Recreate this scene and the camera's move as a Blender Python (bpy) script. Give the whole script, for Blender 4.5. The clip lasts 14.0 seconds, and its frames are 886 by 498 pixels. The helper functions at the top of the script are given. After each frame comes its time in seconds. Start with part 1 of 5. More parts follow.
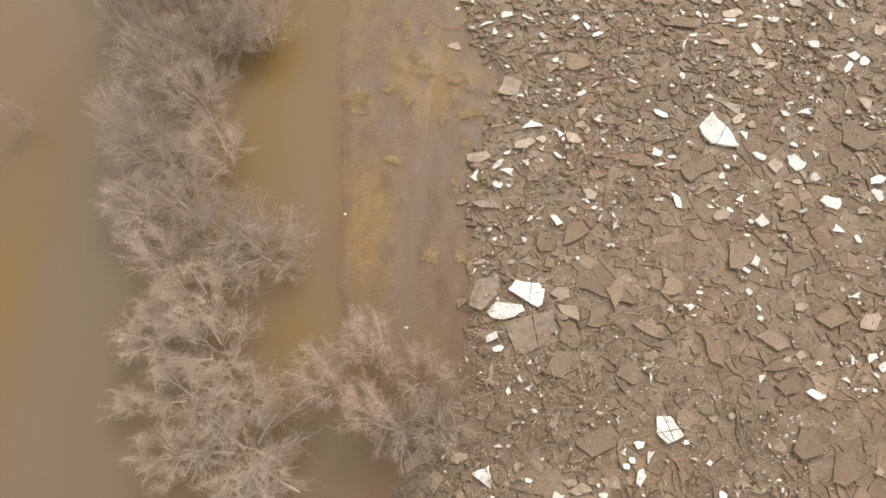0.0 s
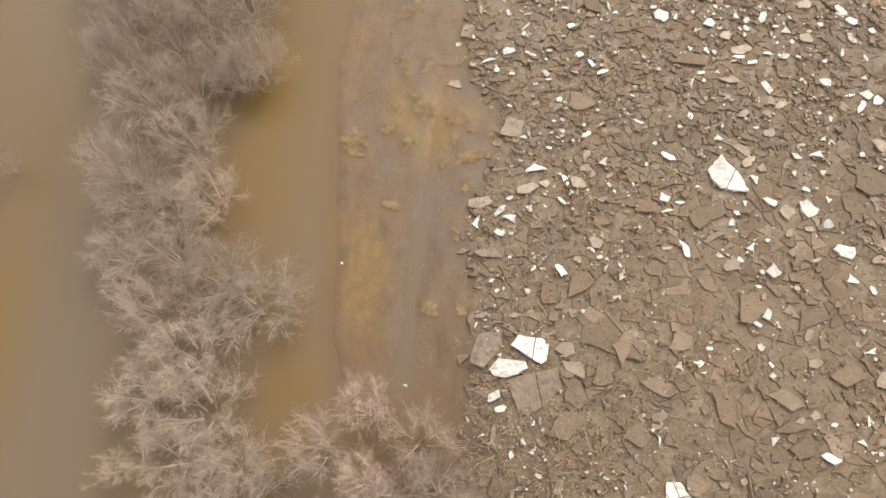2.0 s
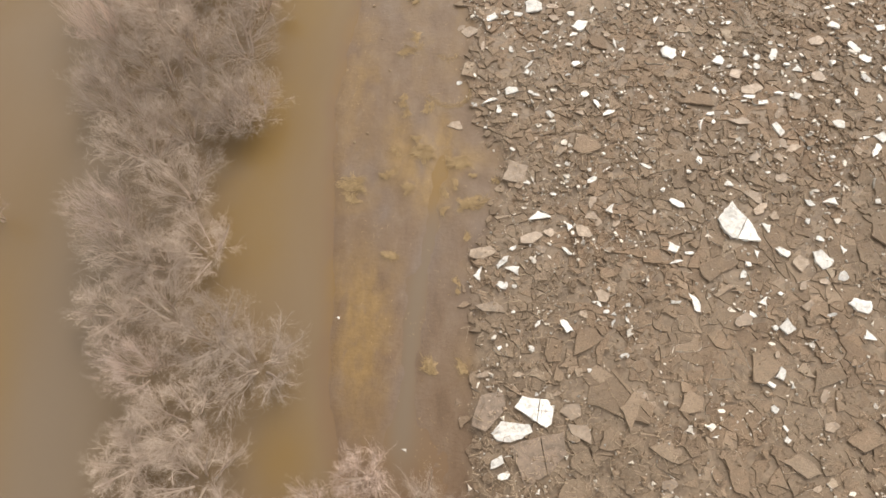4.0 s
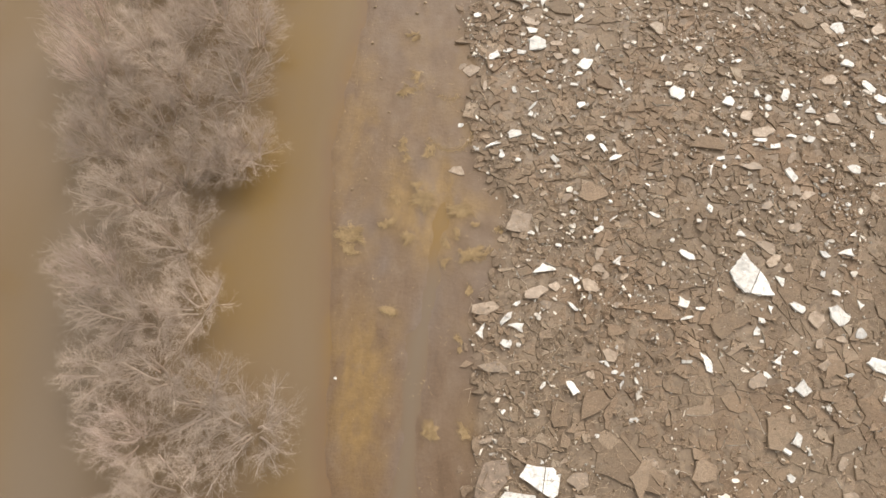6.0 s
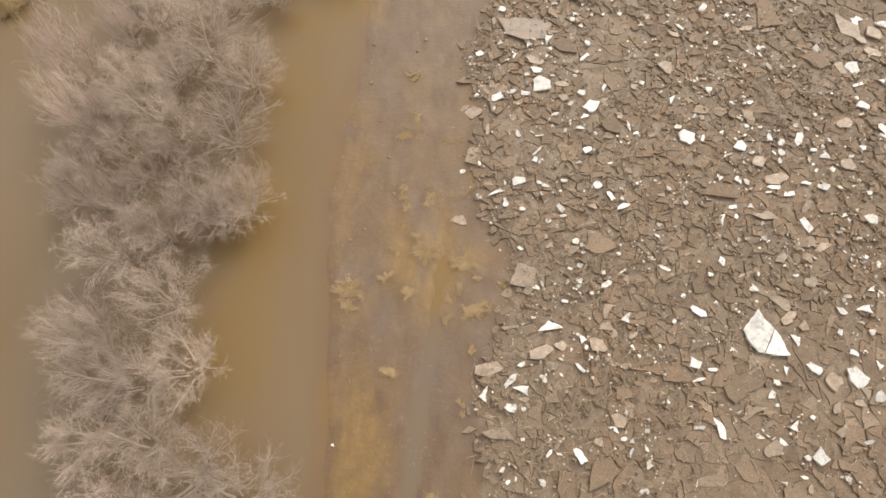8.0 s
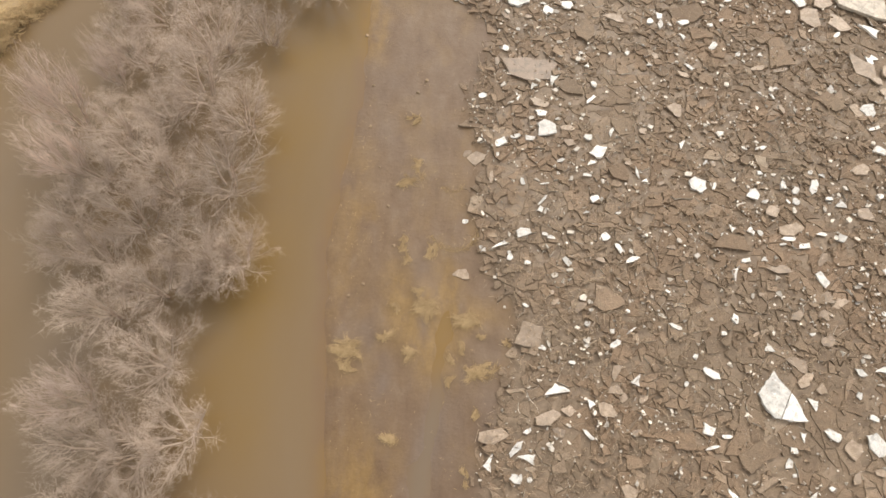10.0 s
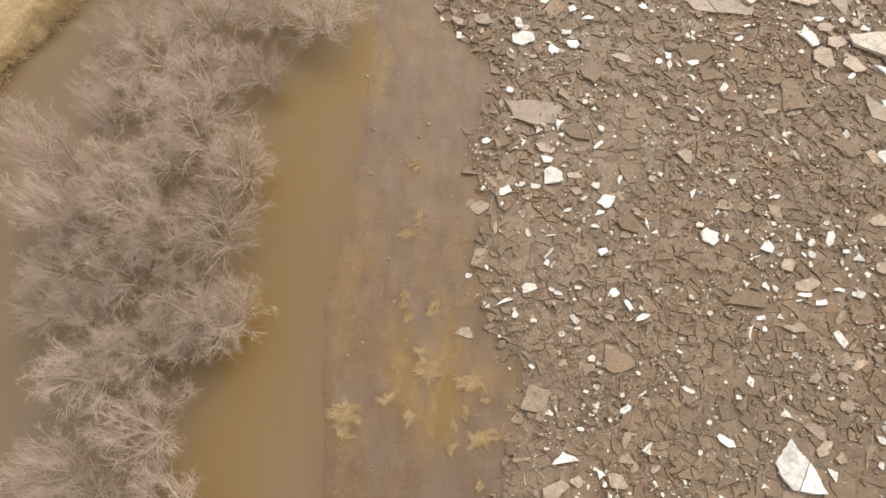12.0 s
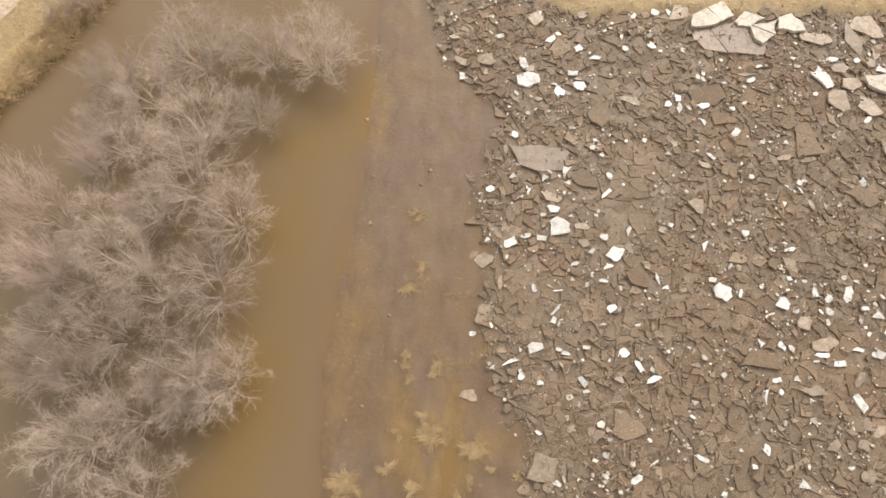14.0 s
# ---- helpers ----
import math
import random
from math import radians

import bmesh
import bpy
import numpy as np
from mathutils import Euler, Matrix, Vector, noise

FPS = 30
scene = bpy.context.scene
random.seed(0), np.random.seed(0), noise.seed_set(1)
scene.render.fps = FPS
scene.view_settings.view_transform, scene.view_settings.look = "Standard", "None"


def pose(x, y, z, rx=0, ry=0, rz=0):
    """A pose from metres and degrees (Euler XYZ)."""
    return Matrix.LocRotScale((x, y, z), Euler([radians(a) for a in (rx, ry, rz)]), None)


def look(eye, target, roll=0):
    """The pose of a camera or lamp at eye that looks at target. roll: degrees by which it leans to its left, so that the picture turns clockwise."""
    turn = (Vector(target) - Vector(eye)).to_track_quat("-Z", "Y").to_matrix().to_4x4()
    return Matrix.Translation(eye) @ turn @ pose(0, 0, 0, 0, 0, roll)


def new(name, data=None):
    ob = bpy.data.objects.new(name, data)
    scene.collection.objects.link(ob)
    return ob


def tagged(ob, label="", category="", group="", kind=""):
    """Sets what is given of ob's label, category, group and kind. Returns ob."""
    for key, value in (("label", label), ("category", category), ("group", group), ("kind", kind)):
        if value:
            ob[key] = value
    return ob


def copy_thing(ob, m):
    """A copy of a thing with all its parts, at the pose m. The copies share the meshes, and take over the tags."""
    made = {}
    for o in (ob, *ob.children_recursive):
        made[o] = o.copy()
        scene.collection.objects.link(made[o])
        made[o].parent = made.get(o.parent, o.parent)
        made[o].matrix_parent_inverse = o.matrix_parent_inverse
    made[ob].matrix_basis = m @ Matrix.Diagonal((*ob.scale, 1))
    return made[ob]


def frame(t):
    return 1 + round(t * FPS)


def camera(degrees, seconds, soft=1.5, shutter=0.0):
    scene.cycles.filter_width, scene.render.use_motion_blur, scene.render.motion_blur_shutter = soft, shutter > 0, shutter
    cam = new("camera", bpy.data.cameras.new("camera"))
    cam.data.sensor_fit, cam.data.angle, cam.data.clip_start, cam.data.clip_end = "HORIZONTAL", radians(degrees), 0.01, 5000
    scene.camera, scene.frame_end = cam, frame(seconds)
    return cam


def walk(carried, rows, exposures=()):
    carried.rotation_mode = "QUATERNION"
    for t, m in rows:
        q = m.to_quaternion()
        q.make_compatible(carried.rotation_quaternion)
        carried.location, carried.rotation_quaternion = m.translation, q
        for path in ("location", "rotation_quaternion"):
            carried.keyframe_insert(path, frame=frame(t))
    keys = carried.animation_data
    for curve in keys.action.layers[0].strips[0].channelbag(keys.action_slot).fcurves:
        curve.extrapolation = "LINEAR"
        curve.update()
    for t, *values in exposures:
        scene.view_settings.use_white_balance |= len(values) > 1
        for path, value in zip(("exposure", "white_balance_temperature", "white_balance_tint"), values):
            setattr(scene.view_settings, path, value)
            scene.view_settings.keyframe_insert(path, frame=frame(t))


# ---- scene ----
cam = camera(74.0, 14.0, soft=1.6)
# seconds, eye x, y, z, tilt up from straight down, yaw: a level drone flight up the river bank
PATH = [
    (0.0, 0.000, 0.000, 55.00, 22.847, 0.000),
    (1.0, 0.001, 2.670, 55.00, 22.894, 0.009),
    (2.0, -0.013, 5.416, 55.00, 22.915, 0.007),
    (3.0, -0.041, 8.229, 55.00, 22.916, -0.003),
    (4.0, -0.083, 11.095, 55.00, 22.902, -0.021),
    (5.0, -0.137, 14.005, 55.00, 22.880, -0.043),
    (6.0, -0.203, 16.946, 55.00, 22.855, -0.068),
    (7.0, -0.280, 19.907, 55.00, 22.832, -0.094),
    (8.0, -0.366, 22.878, 55.00, 22.817, -0.118),
    (9.0, -0.461, 25.847, 55.00, 22.816, -0.139),
    (10.0, -0.564, 28.801, 55.00, 22.835, -0.155),
    (11.0, -0.673, 31.732, 55.00, 22.878, -0.163),
    (12.0, -0.788, 34.625, 55.00, 22.952, -0.162),
    (13.0, -0.908, 37.472, 55.00, 23.062, -0.150),
    (14.0, -1.032, 40.260, 55.00, 23.214, -0.125),
]
walk(cam, [(t, pose(x, y, z, tilt, 0, yaw)) for t, x, y, z, tilt, yaw in PATH], [(0.0, 0.085, 7080, 11.5), (14.0, 0.085, 7080, 11.5)])

# ---- light: thin bright overcast, soft sun from beyond the far side of the ice ----
SUN_AZ, SUN_EL = radians(27), radians(48)
world = bpy.data.worlds.new("overcast_sky")
scene.world = world
world.use_nodes = True
wn, wl = world.node_tree.nodes, world.node_tree.links
sky = wn.new("ShaderNodeTexSky")
sky.sky_type, sky.sun_disc = "NISHITA", False
sky.sun_elevation, sky.sun_rotation = SUN_EL, SUN_AZ
sky.dust_density, sky.air_density = 3.0, 1.5
soften = wn.new("ShaderNodeHueSaturation")
soften.inputs["Saturation"].default_value = 0.22
wl.new(sky.outputs[0], soften.inputs["Color"])
wl.new(soften.outputs[0], wn["Background"].inputs["Color"])
wn["Background"].inputs["Strength"].default_value = 0.255
sun = new("sun", bpy.data.lights.new("sun", "SUN"))
sun.data.energy, sun.data.angle, sun.data.color = 0.55, radians(12), (1.0, 0.95, 0.88)
sun_from = Vector((math.sin(SUN_AZ) * math.cos(SUN_EL), math.cos(SUN_AZ) * math.cos(SUN_EL), math.sin(SUN_EL)))
sun.matrix_world = look(sun_from * 200, (0, 0, 0))

rng = np.random.default_rng(7)


# ---- small mathematics ----
def lattice(ix, iy, seed):
    h = (ix.astype(np.int64) * 374761393 + iy.astype(np.int64) * 668265263 + seed * 974711) & 0x7FFFFFFF
    h = ((h ^ (h >> 13)) * 1274126177) & 0x7FFFFFFF
    return ((h ^ (h >> 16)) & 0xFFFF) / 65535.0


def vnoise(x, y, seed=0):
    x, y = np.asarray(x, float), np.asarray(y, float)
    ix, iy = np.floor(x), np.floor(y)
    u, v = x - ix, y - iy
    u, v = u * u * (3 - 2 * u), v * v * (3 - 2 * v)
    a, b = lattice(ix, iy, seed), lattice(ix + 1, iy, seed)
    c, d = lattice(ix, iy + 1, seed), lattice(ix + 1, iy + 1, seed)
    return (a * (1 - u) + b * u) * (1 - v) + (c * (1 - u) + d * u) * v


def fbm(x, y, seed=0, octaves=4):
    x, y = np.asarray(x, float), np.asarray(y, float)
    total, amp = 0, 0.5
    for k in range(octaves):
        total = total + amp * vnoise(x * 2 ** k, y * 2 ** k, seed + 17 * k)
        amp *= 0.5
    return total


def step(lo, hi, v):
    s = np.clip((v - lo) / (hi - lo), 0, 1)
    return s * s * (3 - 2 * s)


def blob(x, y, cx, cy, rx, ry):
    return np.exp(-(((x - cx) / rx) ** 2 + ((y - cy) / ry) ** 2))


# ---- plan ----
ICE_Y = [-60, -8, 1, 5.5, 11, 19.5, 32.5, 40, 45, 49, 57, 63, 71, 80.5, 85.5, 90, 96, 140]
ICE_X = [-12, -7, -4, 1.3, 2.4, 2.6, 2.8, 5.8, 6.0, 4.2, 2.2, 3.4, 2.6, 5.6, 1.0, -0.5, -2.6, -12]
BAR_Y = [-30, 8, 14, 20, 26, 30, 39, 46, 52, 58, 64, 70, 80, 96]
BAR_X = [-3, -7, -10.2, -11.0, -11.1, -11.1, -11.9, -12.2, -12.5, -12.0, -11.2, -10.2, -9.8, -9.0]
CHANNEL_Y = [12, 17, 21, 26, 31, 36, 41, 46, 52]
CHANNEL_X = [-3.9, -3.7, -3.4, -3.1, -2.4, -1.3, -0.6, -0.2, -0.7]
FIELD_Y = 94.8


def ice_edge(x, y):
    """metres inside the ice field"""
    west = x - np.interp(y, ICE_Y, ICE_X) + 2.2 * (fbm(x * 0.5, y * 0.5, 3) - 0.47)
    north = FIELD_Y - y + 3.0 * (fbm(x * 0.22, y * 0.3, 5) - 0.47) + np.clip(14 - x, 0, 60)
    return np.minimum(west, north)


def bank_edge(x, y):
    """metres inside the grassy western bank"""
    return (-50.5 + (y - 82.3) * 0.48 - x) * 0.9 + 1.6 * (fbm(x * 0.4, y * 0.4, 9) - 0.47)


def bar_edge(x, y):
    return x - np.interp(y, BAR_Y, BAR_X) + 1.0 * (fbm(x * 0.3, y * 0.4, 11) - 0.47)


def channel(x, y):
    """the shallow channel along the mud bar, one in its middle"""
    wide = np.interp(y, [12, 18, 30, 38, 44, 52], [1.5, 1.4, 1.5, 1.4, 1.2, 0.7])
    return np.exp(-((x - np.interp(y, CHANNEL_Y, CHANNEL_X)) / wide) ** 2) * step(10, 17, y) * step(54, 48, y)


def smooth_mud(x, y):
    s = blob(x, y, 29.5, 20, 3.2, 3.0) + blob(x, y, 27, 10.5, 4, 3) + blob(x, y, 37, 5, 6, 7) + blob(x, y, 36, 17, 4, 3)
    s = s + blob(x, y, 15, 19.5, 3.5, 2.5) + blob(x, y, 40, 35, 4, 3)
    return np.clip(s + 1.3 * step(0.54, 0.7, fbm(x * 0.12, y * 0.12, 21)), 0, 1)


TUFTS_A = [
    (-9.6, 41.8, 2.6, 2.6), (-5.8, 42.9, 2.6, 1.2), (-3.6, 41.2, 1.6, 1.5), (-1.9, 45.6, 2.5, 2.1), (1.8, 44.5, 2.6, 2.1),
    (3.0, 39.5, 3.2, 1.7), (0.1, 40.9, 0.7, 1.4), (0.1, 38.5, 0.8, 1.6), (-3.0, 47.3, 1.8, 0.9), (-4.5, 52.5, 1.0, 1.9),
    (-4.0, 50.6, 0.8, 1.5), (-5.1, 45.8, 0.9, 1.1), (5.6, 42.2, 1.2, 0.7), (1.2, 41.8, 0.7, 1.3),
]
TUFTS_B = [
    (-5.3, 33.7, 1.7, 1.4), (1.3, 30.5, 0.7, 2.3), (-1.3, 22.3, 1.6, 1.7), (1.7, 22.5, 1.1, 1.8), (-4.3, 59.6, 1.8, 1.6),
    (-3.2, 61.7, 1.3, 1.7), (-3.5, 67.6, 2.0, 1.2), (-1.6, 51.7, 1.2, 1.8),     (-2.7, 46.3, 1.0, 0.9), (-9.9, 40.4, 1.4, 1.8), (3.2, 42.7, 1.0, 0.7), (2.6, 35.8, 0.9, 1.1),
]
TUFTS = TUFTS_A + TUFTS_B


def ground_z(x, y):
    x, y = np.asarray(x, float), np.asarray(y, float)
    z = -0.75 + 0.2 * fbm(x * 0.1, y * 0.1, 30)
    bar = step(-4.0, 1.6, bar_edge(x, y))
    top = 0.075 + 0.16 * (fbm(x * 0.4, y * 0.14, 31) - 0.47) + 0.06 * (fbm(x * 1.4, y * 1.1, 32) - 0.47)
    top = top - 0.11 * channel(x, y) + 0.08 * blob(x, y, -2.4, 47, 1.2, 3.5)
    top = top - 0.05 * step(22, 12, y)
    for tx, ty, tl, tw in TUFTS:
        top = top + 0.10 * blob(x, y, tx, ty + 0.5, 0.5 * tl + 0.2, 0.5 * tw + 0.3)
    z = z * (1 - bar) + top * bar
    ice = step(-0.6, 2.2, ice_edge(x, y))
    heap = 0.50 + 0.30 * (fbm(x * 0.22, y * 0.22, 33) - 0.47) + 0.12 * (fbm(x * 1.5, y * 1.5, 34) - 0.47)
    z = z * (1 - ice) + heap * ice
    shore = step(-0.4, 2.6, bank_edge(x, y))
    z = z * (1 - shore) + (1.1 + 0.4 * fbm(x * 0.2, y * 0.2, 35)) * shore
    field = step(-1.5, 1.2, y - FIELD_Y - 3.0 * (fbm(x * 0.22, y * 0.3, 5) - 0.47) - np.clip(14 - x, 0, 60))
    return z * (1 - field) + (0.75 + 0.3 * fbm(x * 0.3, y * 0.3, 36)) * field


# ---- materials ----
def shader(name, rough=0.8, specular=0.3):
    m = bpy.data.materials.new(name)
    m.use_nodes = True
    b = m.node_tree.nodes["Principled BSDF"]
    b.inputs["Roughness"].default_value = rough
    b.inputs["Specular IOR Level"].default_value = specular
    return m, m.node_tree.nodes, m.node_tree.links, b


def coords(n, l, scale=(1, 1, 1)):
    geo = n.new("ShaderNodeNewGeometry")
    mapping = n.new("ShaderNodeMapping")
    mapping.inputs["Scale"].default_value = scale
    l.new(geo.outputs["Position"], mapping.inputs["Vector"])
    return geo, mapping.outputs[0]


def noise_tex(n, l, vec, scale, detail=5, rough=0.6, warp=0.0):
    t = n.new("ShaderNodeTexNoise")
    t.inputs["Scale"].default_value, t.inputs["Detail"].default_value = scale, detail
    t.inputs["Roughness"].default_value, t.inputs["Distortion"].default_value = rough, warp
    l.new(vec, t.inputs["Vector"])
    return t.outputs["Fac"]


def ramp(n, l, fac, stops):
    r = n.new("ShaderNodeValToRGB")
    e = r.color_ramp.elements
    while len(e) < len(stops):
        e.new(0.5)
    for el, (p, c) in zip(e, stops):
        el.position, el.color = p, (*c, 1) if len(c) == 3 else c
    l.new(fac, r.inputs["Fac"])
    return r.outputs["Color"]


def mix(n, l, fac, a, b, how="MIX"):
    m = n.new("ShaderNodeMix")
    m.data_type, m.blend_type = "RGBA", how
    for sock, v in ((m.inputs["Factor"], fac), (m.inputs[6], a), (m.inputs[7], b)):
        if isinstance(v, (int, float)):
            sock.default_value = v
        elif isinstance(v, tuple):
            sock.default_value = (*v, 1)
        else:
            l.new(v, sock)
    return m.outputs[2]


def bump(n, l, b, height, strength, distance):
    k = n.new("ShaderNodeBump")
    k.inputs["Strength"].default_value, k.inputs["Distance"].default_value = strength, distance
    l.new(height, k.inputs["Height"])
    l.new(k.outputs[0], b.inputs["Normal"])


def grey(v):
    return (v, v, v)


def attribute(n, name):
    a = n.new("ShaderNodeAttribute")
    a.attribute_name = name
    return a.outputs["Fac"]


def island_or_object(n, geo, joined):
    return geo.outputs["Random Per Island"] if joined else n.new("ShaderNodeObjectInfo").outputs["Random"]


def muddy_ice(name, joined):
    """slabs under a smooth coat of dried mud, scraped here and there"""
    m, n, l, b = shader(name, 0.72, 0.35)
    geo, vec = coords(n, l)
    each = island_or_object(n, geo, joined)
    tone = ramp(n, l, each, [(0.0, (0.185, 0.133, 0.089)), (0.35, (0.222, 0.161, 0.108)), (0.8, (0.25, 0.182, 0.123)), (0.93, (0.28, 0.207, 0.143)), (0.97, (0.32, 0.243, 0.172)), (1.0, (0.38, 0.3, 0.22))])
    stain = ramp(n, l, noise_tex(n, l, vec, 1.1, 8, 0.7, 0.8), [(0.3, grey(0.78)), (0.5, grey(0.98)), (0.62, grey(1.06)), (0.8, grey(1.28))])
    col = mix(n, l, 1.0, tone, stain, "MULTIPLY")
    drift = ramp(n, l, noise_tex(n, l, vec, 0.09, 4, 0.6, 0.4), [(0.4, (0.99, 1.0, 1.0)), (0.65, (1.05, 0.985, 0.93))])
    col = mix(n, l, 1.0, col, drift, "MULTIPLY")
    scraped = ramp(n, l, noise_tex(n, l, vec, 2.4, 8, 0.75, 1.4), [(0.6, grey(0)), (0.68, grey(0.75))])
    col = mix(n, l, scraped, col, (0.42, 0.355, 0.28))
    clods = ramp(n, l, noise_tex(n, l, vec, 5.5, 5, 0.75, 0.5), [(0.34, grey(0.5)), (0.47, grey(0.95)), (0.58, grey(1.06)), (0.72, grey(1.45))])
    col = mix(n, l, 0.5, col, clods, "MULTIPLY")
    crumbs = ramp(n, l, noise_tex(n, l, vec, 15, 3, 0.7), [(0.36, grey(0.7)), (0.5, grey(1.0)), (0.68, grey(1.3))])
    col = mix(n, l, 0.7, col, crumbs, "MULTIPLY")
    l.new(col, b.inputs["Base Color"])
    bump(n, l, b, noise_tex(n, l, vec, 3.0, 9, 0.78), 0.9, 0.12)
    return m


def pale_ice(name, white, dirt, joined=False, threshold=0.62):
    m, n, l, b = shader(name, 0.45, 0.5)
    geo, vec = coords(n, l)
    each = island_or_object(n, geo, joined)
    low = 0.5 if joined else 0.66
    tone = mix(n, l, each, tuple(low * c for c in white), tuple(min(0.92, 1.08 * c) for c in white))
    cloud = ramp(n, l, noise_tex(n, l, vec, 1.2, 6, 0.65, 0.8), [(0.34, grey(0.58)), (0.52, grey(0.95)), (0.66, grey(1.1))])
    col = mix(n, l, 1.0, tone, cloud, "MULTIPLY")
    spots = ramp(n, l, noise_tex(n, l, vec, 2.6, 6, 0.75, 0.8), [(threshold, grey(0)), (threshold + 0.07, grey(0.9))])
    col = mix(n, l, spots, col, dirt)
    scuffs = ramp(n, l, noise_tex(n, l, vec, 1.7, 7, 0.72, 2.2), [(0.57, grey(0)), (0.64, grey(0.6))])
    col = mix(n, l, scuffs, col, tuple(min(0.85, 1.55 * c) for c in white))
    flecks = ramp(n, l, noise_tex(n, l, vec, 9, 4, 0.7), [(0.6, grey(0)), (0.68, grey(0.8))])
    col = mix(n, l, flecks, col, tuple(0.8 * c for c in dirt))
    l.new(col, b.inputs["Base Color"])
    bump(n, l, b, noise_tex(n, l, vec, 5, 5, 0.6), 0.35, 0.05)
    return m


def ground_material():
    m, n, l, b = shader("wet_river_mud", 0.5, 0.4)
    geo, vec = coords(n, l)
    geo2, long = coords(n, l, (1.1, 0.6, 1.0))
    mud = ramp(n, l, noise_tex(n, l, long, 0.5, 7, 0.62, 0.5), [(0.3, (0.106, 0.063, 0.032)), (0.45, (0.136, 0.083, 0.045)), (0.58, (0.15, 0.096, 0.056)), (0.7, (0.176, 0.12, 0.076))])
    ochre = ramp(n, l, noise_tex(n, l, long, 1.2, 6, 0.6), [(0.3, (0.175, 0.103, 0.033)), (0.7, (0.226, 0.138, 0.05))])
    patchy = ramp(n, l, noise_tex(n, l, long, 1.1, 8, 0.7, 0.6), [(0.32, grey(0.45)), (0.52, grey(1.0))])
    col = mix(n, l, mix(n, l, 1.0, attribute(n, "ochre"), patchy, "MULTIPLY"), mud, ochre)
    silt = ramp(n, l, noise_tex(n, l, vec, 0.7, 6, 0.6), [(0.3, (0.128, 0.092, 0.068)), (0.7, (0.163, 0.118, 0.088))])
    col = mix(n, l, attribute(n, "silt"), col, silt)
    heap = ramp(n, l, noise_tex(n, l, vec, 0.9, 8, 0.68, 0.8), [(0.34, (0.125, 0.086, 0.054)), (0.5, (0.205, 0.148, 0.096)), (0.66, (0.27, 0.198, 0.133))])
    col = mix(n, l, attribute(n, "heap"), col, heap)
    straw = ramp(n, l, noise_tex(n, l, vec, 1.6, 8, 0.7, 0.4), [(0.3, (0.27, 0.185, 0.09)), (0.5, (0.36, 0.255, 0.125)), (0.7, (0.44, 0.325, 0.175))])
    col = mix(n, l, attribute(n, "straw"), col, straw)
    fine = ramp(n, l, noise_tex(n, l, vec, 6, 5, 0.75), [(0.3, grey(0.8)), (0.7, grey(1.15))])
    col = mix(n, l, 0.7, col, fine, "MULTIPLY")
    l.new(col, b.inputs["Base Color"])
    bump(n, l, b, noise_tex(n, l, vec, 2.2, 8, 0.7), 0.5, 0.1)
    return m


def water_material():
    m, n, l, b = shader("silty_flood_water", 0.12, 0.5)
    geo, vec = coords(n, l, (1.0, 0.35, 1.0))
    col = ramp(n, l, noise_tex(n, l, vec, 0.07, 4, 0.5, 0.8), [(0.3, (0.165, 0.109, 0.052)), (0.5, (0.176, 0.12, 0.066)), (0.7, (0.185, 0.133, 0.082))])
    col = mix(n, l, attribute(n, "ochre"), col, (0.185, 0.118, 0.045))
    shallow = mix(n, l, attribute(n, "ochre_bed"), (0.165, 0.105, 0.06), (0.195, 0.118, 0.04))
    thin = ramp(n, l, attribute(n, "depth"), [(0.0, grey(0.0)), (0.3, grey(1.0))])
    col = mix(n, l, thin, shallow, col)
    # this silt grey also carries the tree shade painted west of the willows
    col = mix(n, l, attribute(n, "silt"), col, (0.163, 0.124, 0.086))
    l.new(col, b.inputs["Base Color"])
    b.inputs["IOR"].default_value = 1.33
    bump(n, l, b, noise_tex(n, l, vec, 1.2, 3, 0.5), 0.04, 0.05)
    return m


def plain(name, stops, scale, rough=0.85, relief=0.3, joined=False):
    m, n, l, b = shader(name, rough, 0.25)
    geo, vec = coords(n, l)
    col = ramp(n, l, noise_tex(n, l, vec, scale, 5, 0.65), stops)
    each = island_or_object(n, geo, joined)
    col = mix(n, l, 1.0, col, ramp(n, l, each, [(0.0, grey(0.8)), (1.0, grey(1.2))]), "MULTIPLY")
    l.new(col, b.inputs["Base Color"])
    bump(n, l, b, noise_tex(n, l, vec, scale * 4, 4, 0.6), relief, 0.02)
    return m


GROUND, WATER = ground_material(), water_material()
MUDDY, MUDDY_JOINED = muddy_ice("mud_coated_ice", False), muddy_ice("mud_coated_ice_heap", True)
WHITE = pale_ice("clean_river_ice", (0.82, 0.79, 0.73), (0.36, 0.29, 0.215), threshold=0.57)
WHITE_JOINED = pale_ice("clean_ice_fragments", (0.8, 0.72, 0.61), (0.32, 0.245, 0.175), True, 0.6)
GREYWHITE = pale_ice("weathered_river_ice", (0.6, 0.52, 0.42), (0.4, 0.32, 0.235), threshold=0.56)
FILMED = pale_ice("mud_filmed_ice", (0.325, 0.239, 0.17), (0.25, 0.18, 0.122), threshold=0.56)
PALE = pale_ice("dirty_river_ice", (0.41, 0.315, 0.23), (0.26, 0.188, 0.125), threshold=0.5)
BARK = plain("willow_bark", [(0.3, (0.42, 0.325, 0.25)), (0.7, (0.56, 0.45, 0.36))], 3, 0.9)
TWIG = plain("willow_twigs", [(0.3, (0.42, 0.335, 0.268)), (0.7, (0.52, 0.42, 0.337))], 0.35, 0.85)
